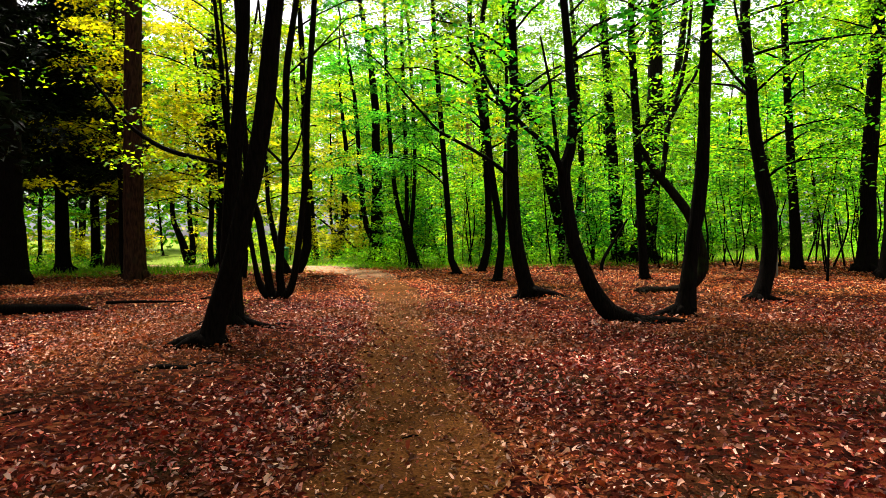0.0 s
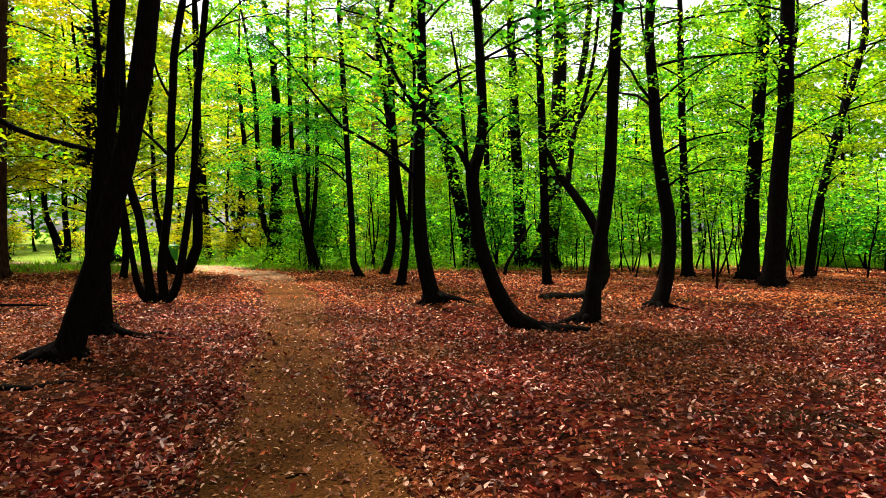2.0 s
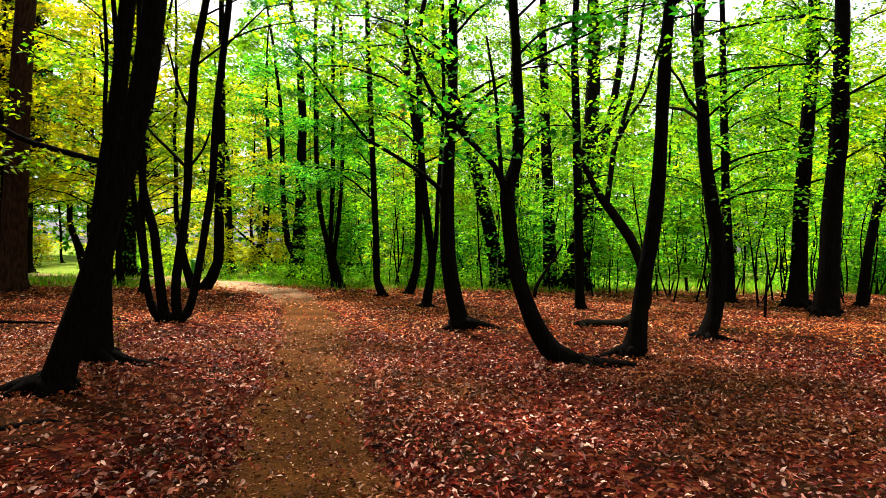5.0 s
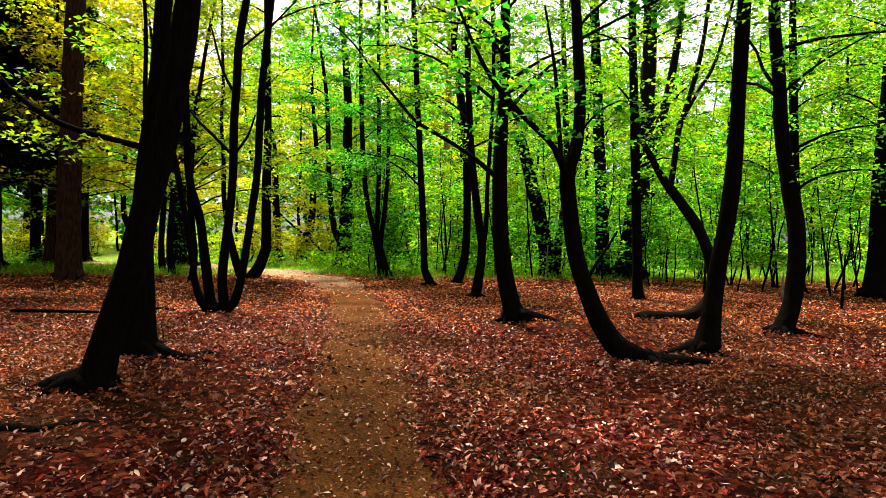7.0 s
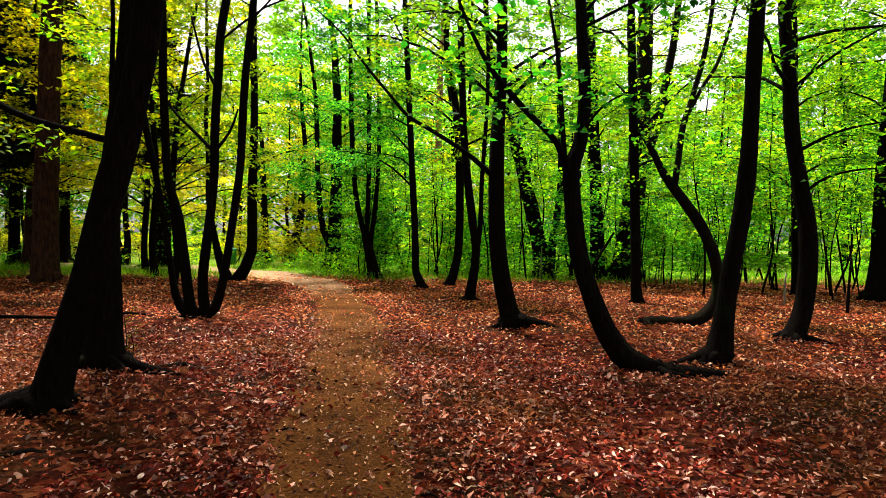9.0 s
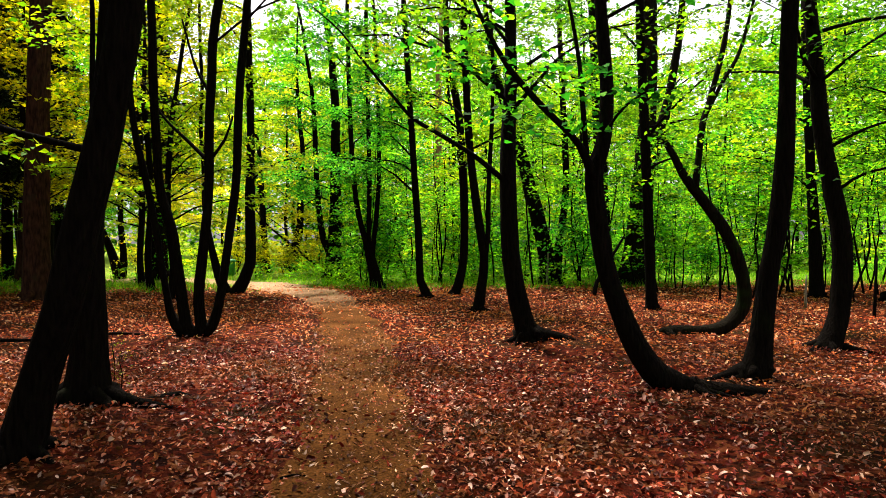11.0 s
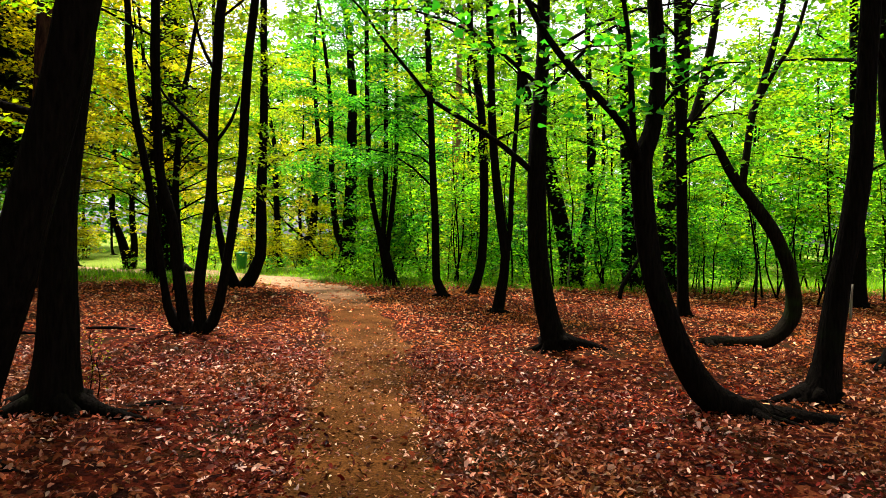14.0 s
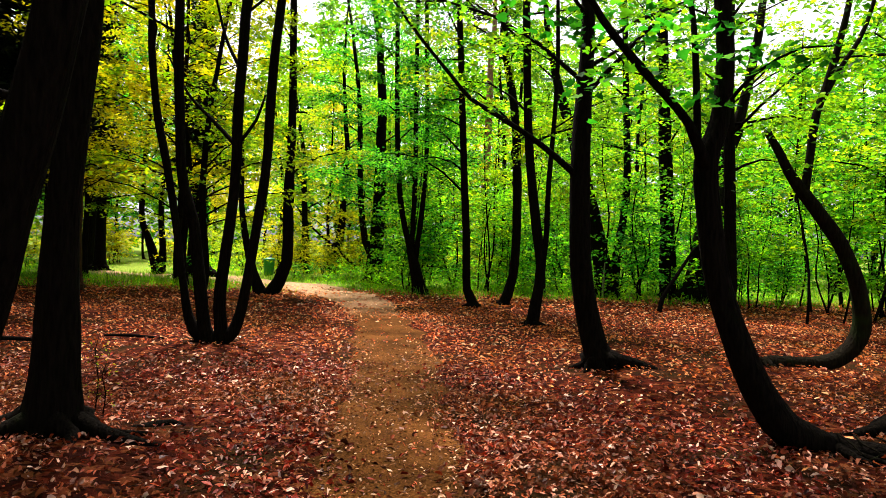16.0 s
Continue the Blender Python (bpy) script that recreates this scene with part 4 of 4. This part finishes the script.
def herbs():
    rng = np.random.default_rng(98)
    n = 2600
    x, y = rng.uniform(-20, 26, n), 24.5 + rng.gamma(2.0, 2.6, n)
    keep = (off_path(x, y) > 1.3) & ~((np.abs(x + 0.275 * (y - 3)) < 0.9) & (y < 35)) & ~((x > -16) & (x < -7) & (y < 31)) & ~((x > 11.5) & (x < 19) & (y < 35))
    tips = np.stack([x, y, rise(x, y) + rng.uniform(0.1, 0.75, n)], 1)[keep]
    return leaves("herbs", sprays(tips, rng, 12, 0.28, 0.09), 0.11, 0.6, rng)


tagged(part("herbs", herbs(), GREEN_LIT), "low leafy green herbs under the trees", "herbs", kind="stuff")


def litter(n, x0, x1, y0, y1, size, seed, kind):
    rng = np.random.default_rng(seed)
    x, y = rng.uniform(x0, x1, n), rng.uniform(y0, y1, n)
    d = off_path(x, y) + 0.16 * np.sin(x * 5 + y * 2.1) + 0.14 * np.sin(y * 3.7 - x * 2)
    chance = np.clip((d - 0.45) / 0.75, np.where(y > 17, 0.3, 0.2), 1.0)
    if size < 0.035:
        # trodden pieces keep to the path and thin out beside it
        chance = np.clip(0.85 - 0.45 * d, 0.0, 0.5)
    patch = 0.72 + 0.28 * np.sin(x * 1.1 + 0.7 * np.sin(y * 0.9)) * np.sin(y * 0.8 + 1.1)
    for cx, cy, cr in ((-2.5, 6.7, 0.9), (-3.7, 4.9, 1.4), (-4.6, 6.2, 0.9), (3.6, 5.6, 0.5), (2.0, 7.6, 0.5), (-2.3, 9.9, 0.7)):
        patch = patch * (1 - 0.58 * np.exp(-((x - cx) ** 2 + (y - cy) ** 2) / cr ** 2))
    patch = np.clip(patch + 0.3 * np.exp(-((d - 1.5) / 0.6) ** 2), 0, 1)
    left = np.where((x < -6) & (y > 17), 0.8, 1.0)
    # with distance, and sooner on the right, the brightened ochre leaves take over
    old = np.clip((y + 0.55 * np.clip(x - 1.0, 0, 7) + 1.5 * np.sin(x * 0.8) + 1.2 * np.sin(x * 0.31 + y * 0.5) - 9.0) / 7.5, 0.0, 1.0)
    share = old if y0 in (6.5, 20) else 1.0 - old
    keep = rng.uniform(0, 1, n) < chance * patch * left * share
    x, y = x[keep], y[keep]
    return leaves("leaf_litter", np.stack([x, y, rise(x, y) + 0.006 + rng.uniform(0, 0.03, len(x))], 1), size * rng.uniform(0.55, 1.35, len(x)), 0.42, rng, kind, 0.66)


for spec in ((185000, -7.5, 8.5, 1.5, 13.0, 0.047, 101, "curled"), (34000, -10, 12, 13.0, 22, 0.06, 106, "simple"), (112000, -15, 17, 6.5, 20, 0.06, 102, "simple"), (36000, -20, 20, 20, 27.0, 0.09, 103, "simple"), (14000, -10, 10, -8, 1.5, 0.08, 104, "simple"), (60000, -1.8, 1.2, 2, 17, 0.033, 105, "simple")):
    dry, worn = spec[3] in (6.5, 20), spec[5] < 0.035
    words = "small trodden brown leaf pieces strewn over the footpath" if worn else "dry ochre and orange fallen leaves, brightened for the lit far floor" if dry else "crimson and brown fallen leaves covering the forest floor"
    tagged(part("leaf_litter", litter(*spec), BITS if worn else LITTER_DRY_LIT if dry else LITTER), words, "fallen leaves", kind="stuff")


# ---- small things ----
def stick(label, rows, mat, name="fallen_branch", seed=3):
    x, y = rows[0][0], rows[0][1]
    local = [(a - x, b - y, c, r) for a, b, c, r in rows]
    me = Shape().tube(local, 8, 0.12, 0.2, seed).mesh(name)
    ob = part(name, me, mat)
    ob.location = (x, y, 0)
    return tagged(ob, label, "branch")


stick("dark rotten log lying among red leaves", [(-9.2, 12.2, 0.07, 0.1), (-8.4, 12.35, 0.09, 0.12), (-7.75, 12.6, 0.06, 0.1), (-7.4, 12.85, 0.05, 0.07), (-7.05, 12.9, 0.0, 0.015)], BARK, "fallen_log")
stick("thin dark fallen branch on the leaves", [(-7.3, 13.9, 0.03, 0.03), (-6.6, 13.75, 0.05, 0.035), (-5.6, 13.8, 0.03, 0.018)], BARK)
stick("dead dark stem leaning in the undergrowth", [(5.1, 20.9, 0.0, 0.06), (5.2, 20.95, 0.4, 0.055), (5.6, 21.1, 1.0, 0.045), (6.1, 21.3, 1.7, 0.03)], BARK, "dead_sapling")
stick("thin dark broken stem standing in leaves", [(9.4, 15.8, -0.02, 0.035), (9.42, 15.8, 0.5, 0.03), (9.45, 15.8, 1.2, 0.02)], BARK, "dead_sapling")
stick("long bare dead stem slanting beyond the path", [(-3.9, 33.5, 0.0, 0.07), (-5.2, 33.8, 1.1, 0.06), (-6.8, 34.2, 2.4, 0.04), (-7.4, 34.3, 3.2, 0.025)], BARK, "dead_sapling")
stick("pale peeled dead stick standing upright", [(4.9, 26.0, 0.0, 0.04), (4.92, 26.0, 0.6, 0.035), (4.95, 26.05, 1.15, 0.02)], BARK_PALE, "pale_stick")
stick("pale peeled dead stick standing upright", [(9.05, 17.5, 0.0, 0.03), (9.05, 17.5, 0.4, 0.025), (9.07, 17.5, 0.75, 0.018)], BARK_PALE, "pale_stick")

stick("dark rotten branch sunk among red leaves", [(-3.25, 6.72, 0.01, 0.015), (-3.0, 6.95, 0.035, 0.03), (-2.75, 6.9, 0.02, 0.034), (-2.5, 7.1, 0.03, 0.026), (-2.25, 7.0, 0.0, 0.01)], BARK, seed=5)
stick("dark rotten branch sunk among red leaves", [(-2.85, 9.75, 0.02, 0.02), (-2.65, 9.75, 0.03, 0.035), (-2.45, 9.92, 0.04, 0.03), (-2.25, 9.9, 0.0, 0.01)], BARK, seed=6)
stick("thin dark fallen branch on the leaves", [(-3.15, 8.6, 0.02, 0.018), (-2.95, 8.75, 0.04, 0.022), (-2.72, 8.95, 0.02, 0.012)], BARK, seed=7)
stick("thin dark fallen branch on the leaves", [(-5.5, 14.5, 0.02, 0.02), (-5.0, 14.35, 0.05, 0.026), (-4.5, 14.3, 0.03, 0.014)], BARK, seed=8)


def seedling(x, y, tall, seed):
    """A thin shoot with a few small autumn leaves."""
    rng = np.random.default_rng(seed)
    root = blank("seedling", x, y, float(rise(x, y)))
    part("stem", Shape().tube([(0, 0, -0.03, 0.007), (0.02, 0.01, tall * 0.4, 0.005), (-0.01, 0.0, tall * 0.75, 0.004), (0.02, 0.02, tall, 0.002)], 5, 0.1).mesh("stem"), BARK, root)
    tips = []
    for k in range(8):
        h, a = tall * rng.uniform(0.15, 0.95), rng.uniform(0, 2 * math.pi)
        e = (math.cos(a) * 0.12, math.sin(a) * 0.12, h + 0.07)
        part("twig", Shape().tube([(0.01, 0.005, h, 0.003), (e[0] / 2, e[1] / 2, h + 0.04, 0.0025), (*e, 0.0015)], 4, 0.1).mesh("twig"), BARK, root)
        tips += [e, (e[0] * 0.6, e[1] * 0.6, h + 0.05)]
    tagged(part("foliage", leaves("foliage", sprays(tips, rng, 2, 0.05, 0.03), 0.02, 0.6, rng), LIME, root), kind="stuff")
    return tagged(root, "thin shoot with tiny yellowish leaves beside a trunk", "seedling", "seedlings")


seedling(-3.24, 10.2, 0.7, 141)
seedling(-3.12, 10.1, 0.45, 142)

for tx, ty, ta, tl in ((-0.22, 4.55, 20, 0.16), (-1.08, 5.9, 70, 0.12), (0.15, 6.4, -30, 0.14), (-0.9, 7.6, 10, 0.18), (1.6, 5.1, 45, 0.22), (-2.4, 6.5, -15, 0.3), (-3.3, 5.2, 35, 0.35), (2.7, 6.0, 5, 0.28)):
    ca, sa, gz = math.cos(radians(ta)) * tl, math.sin(radians(ta)) * tl, float(rise(tx, ty)) + 0.012
    stick("small dark fallen twig on the forest floor", [(tx - ca / 2, ty - sa / 2, gz, 0.008), (tx, ty + 0.02, gz + 0.012, 0.007), (tx + ca / 2, ty + sa / 2, gz, 0.004)], BARK, "fallen_twig")


def litter_bin(x, y):
    root = blank("litter_bin", x, y)
    ring = lambda r, z: [(r * math.cos(k * math.pi / 8), r * math.sin(k * math.pi / 8), z) for k in range(16)]

    def lathe(profile):
        s = Shape()
        for r, z in profile:
            s.v += ring(r, z)
        for i in range(len(profile) - 1):
            s.f += [(i * 16 + k, i * 16 + (k + 1) % 16, (i + 1) * 16 + (k + 1) % 16, (i + 1) * 16 + k) for k in range(16)]
        s.f += [tuple(range(16))[::-1], tuple((len(profile) - 1) * 16 + k for k in range(16))]
        return s
    part("body", lathe([(0.18, 0.0), (0.21, 0.02), (0.25, 0.62), (0.25, 0.66)]).mesh("body"), BIN_GREEN, root)
    lid = part("lid", lathe([(0.28, 0.66), (0.28, 0.71), (0.25, 0.76), (0.1, 0.8)]).mesh("lid"), BIN_GREEN, root, "green lid with a rounded rim")
    part("knob", Shape().tube([(0, 0, 0.79, 0.03), (0, 0, 0.82, 0.035), (0, 0, 0.85, 0.02)], 8, 0.02).mesh("knob"), BIN_DARK, lid)
    part("post", Shape().tube([(0, 0.29, 0.0, 0.03), (0, 0.29, 0.5, 0.03), (0, 0.29, 0.95, 0.03)], 8, 0.5).mesh("post"), BIN_DARK, root)
    return tagged(root, "green litter bin on a post beside the path", "litter bin")


litter_bin(-8.48, 33.8)


# ---- single fallen leaves on the path ----
def path_leaves():
    rng = np.random.default_rng(120)
    shapes = []
    for k in range(6):
        me = leaves("leaf", np.zeros((1, 3)), 0.036 + 0.005 * k, 0.3, rng, "lobed" if k % 2 else "curled")
        me.materials.append(LITTER_ONE)
        shapes.append(me)
    made = 0
    while made < 290:
        x, y = rng.uniform(-1.7, 1.1), rng.uniform(2.9, 9.5)
        if off_path(x, y) > 1.3:
            continue
        ob = new("leaf", shapes[rng.integers(6)])
        ob.parent = path
        ob.location = (x, y, float(rise(x, y)) + 0.02)
        ob.rotation_euler = (rng.normal(0, 0.15), rng.normal(0, 0.15), rng.uniform(0, 6.28))
        made += 1


def single_leaf_material():
    m, n, l, b = material("single_fallen_leaf", 0.7, 0.02)
    info = n.new("ShaderNodeObjectInfo")
    col = ramp(n, [(0.0, (0.03, 0.008, 0.004)), (0.5, (0.1, 0.03, 0.012)), (0.85, (0.22, 0.09, 0.045)), (1.0, (0.38, 0.23, 0.15))])
    l.new(info.outputs["Random"], col.inputs[0])
    vein = noise_at(n, l, 60, 4)
    c2 = ramp(n, [(0.35, (0.65, 0.6, 0.55)), (0.65, (1.1, 1.1, 1.05))])
    l.new(vein.outputs[0], c2.inputs[0])
    l.new(mixed(n, l, 1.0, col.outputs[0], c2.outputs[0], "MULTIPLY"), b.inputs["Base Color"])
    return m


LITTER_ONE = single_leaf_material()
path_leaves()
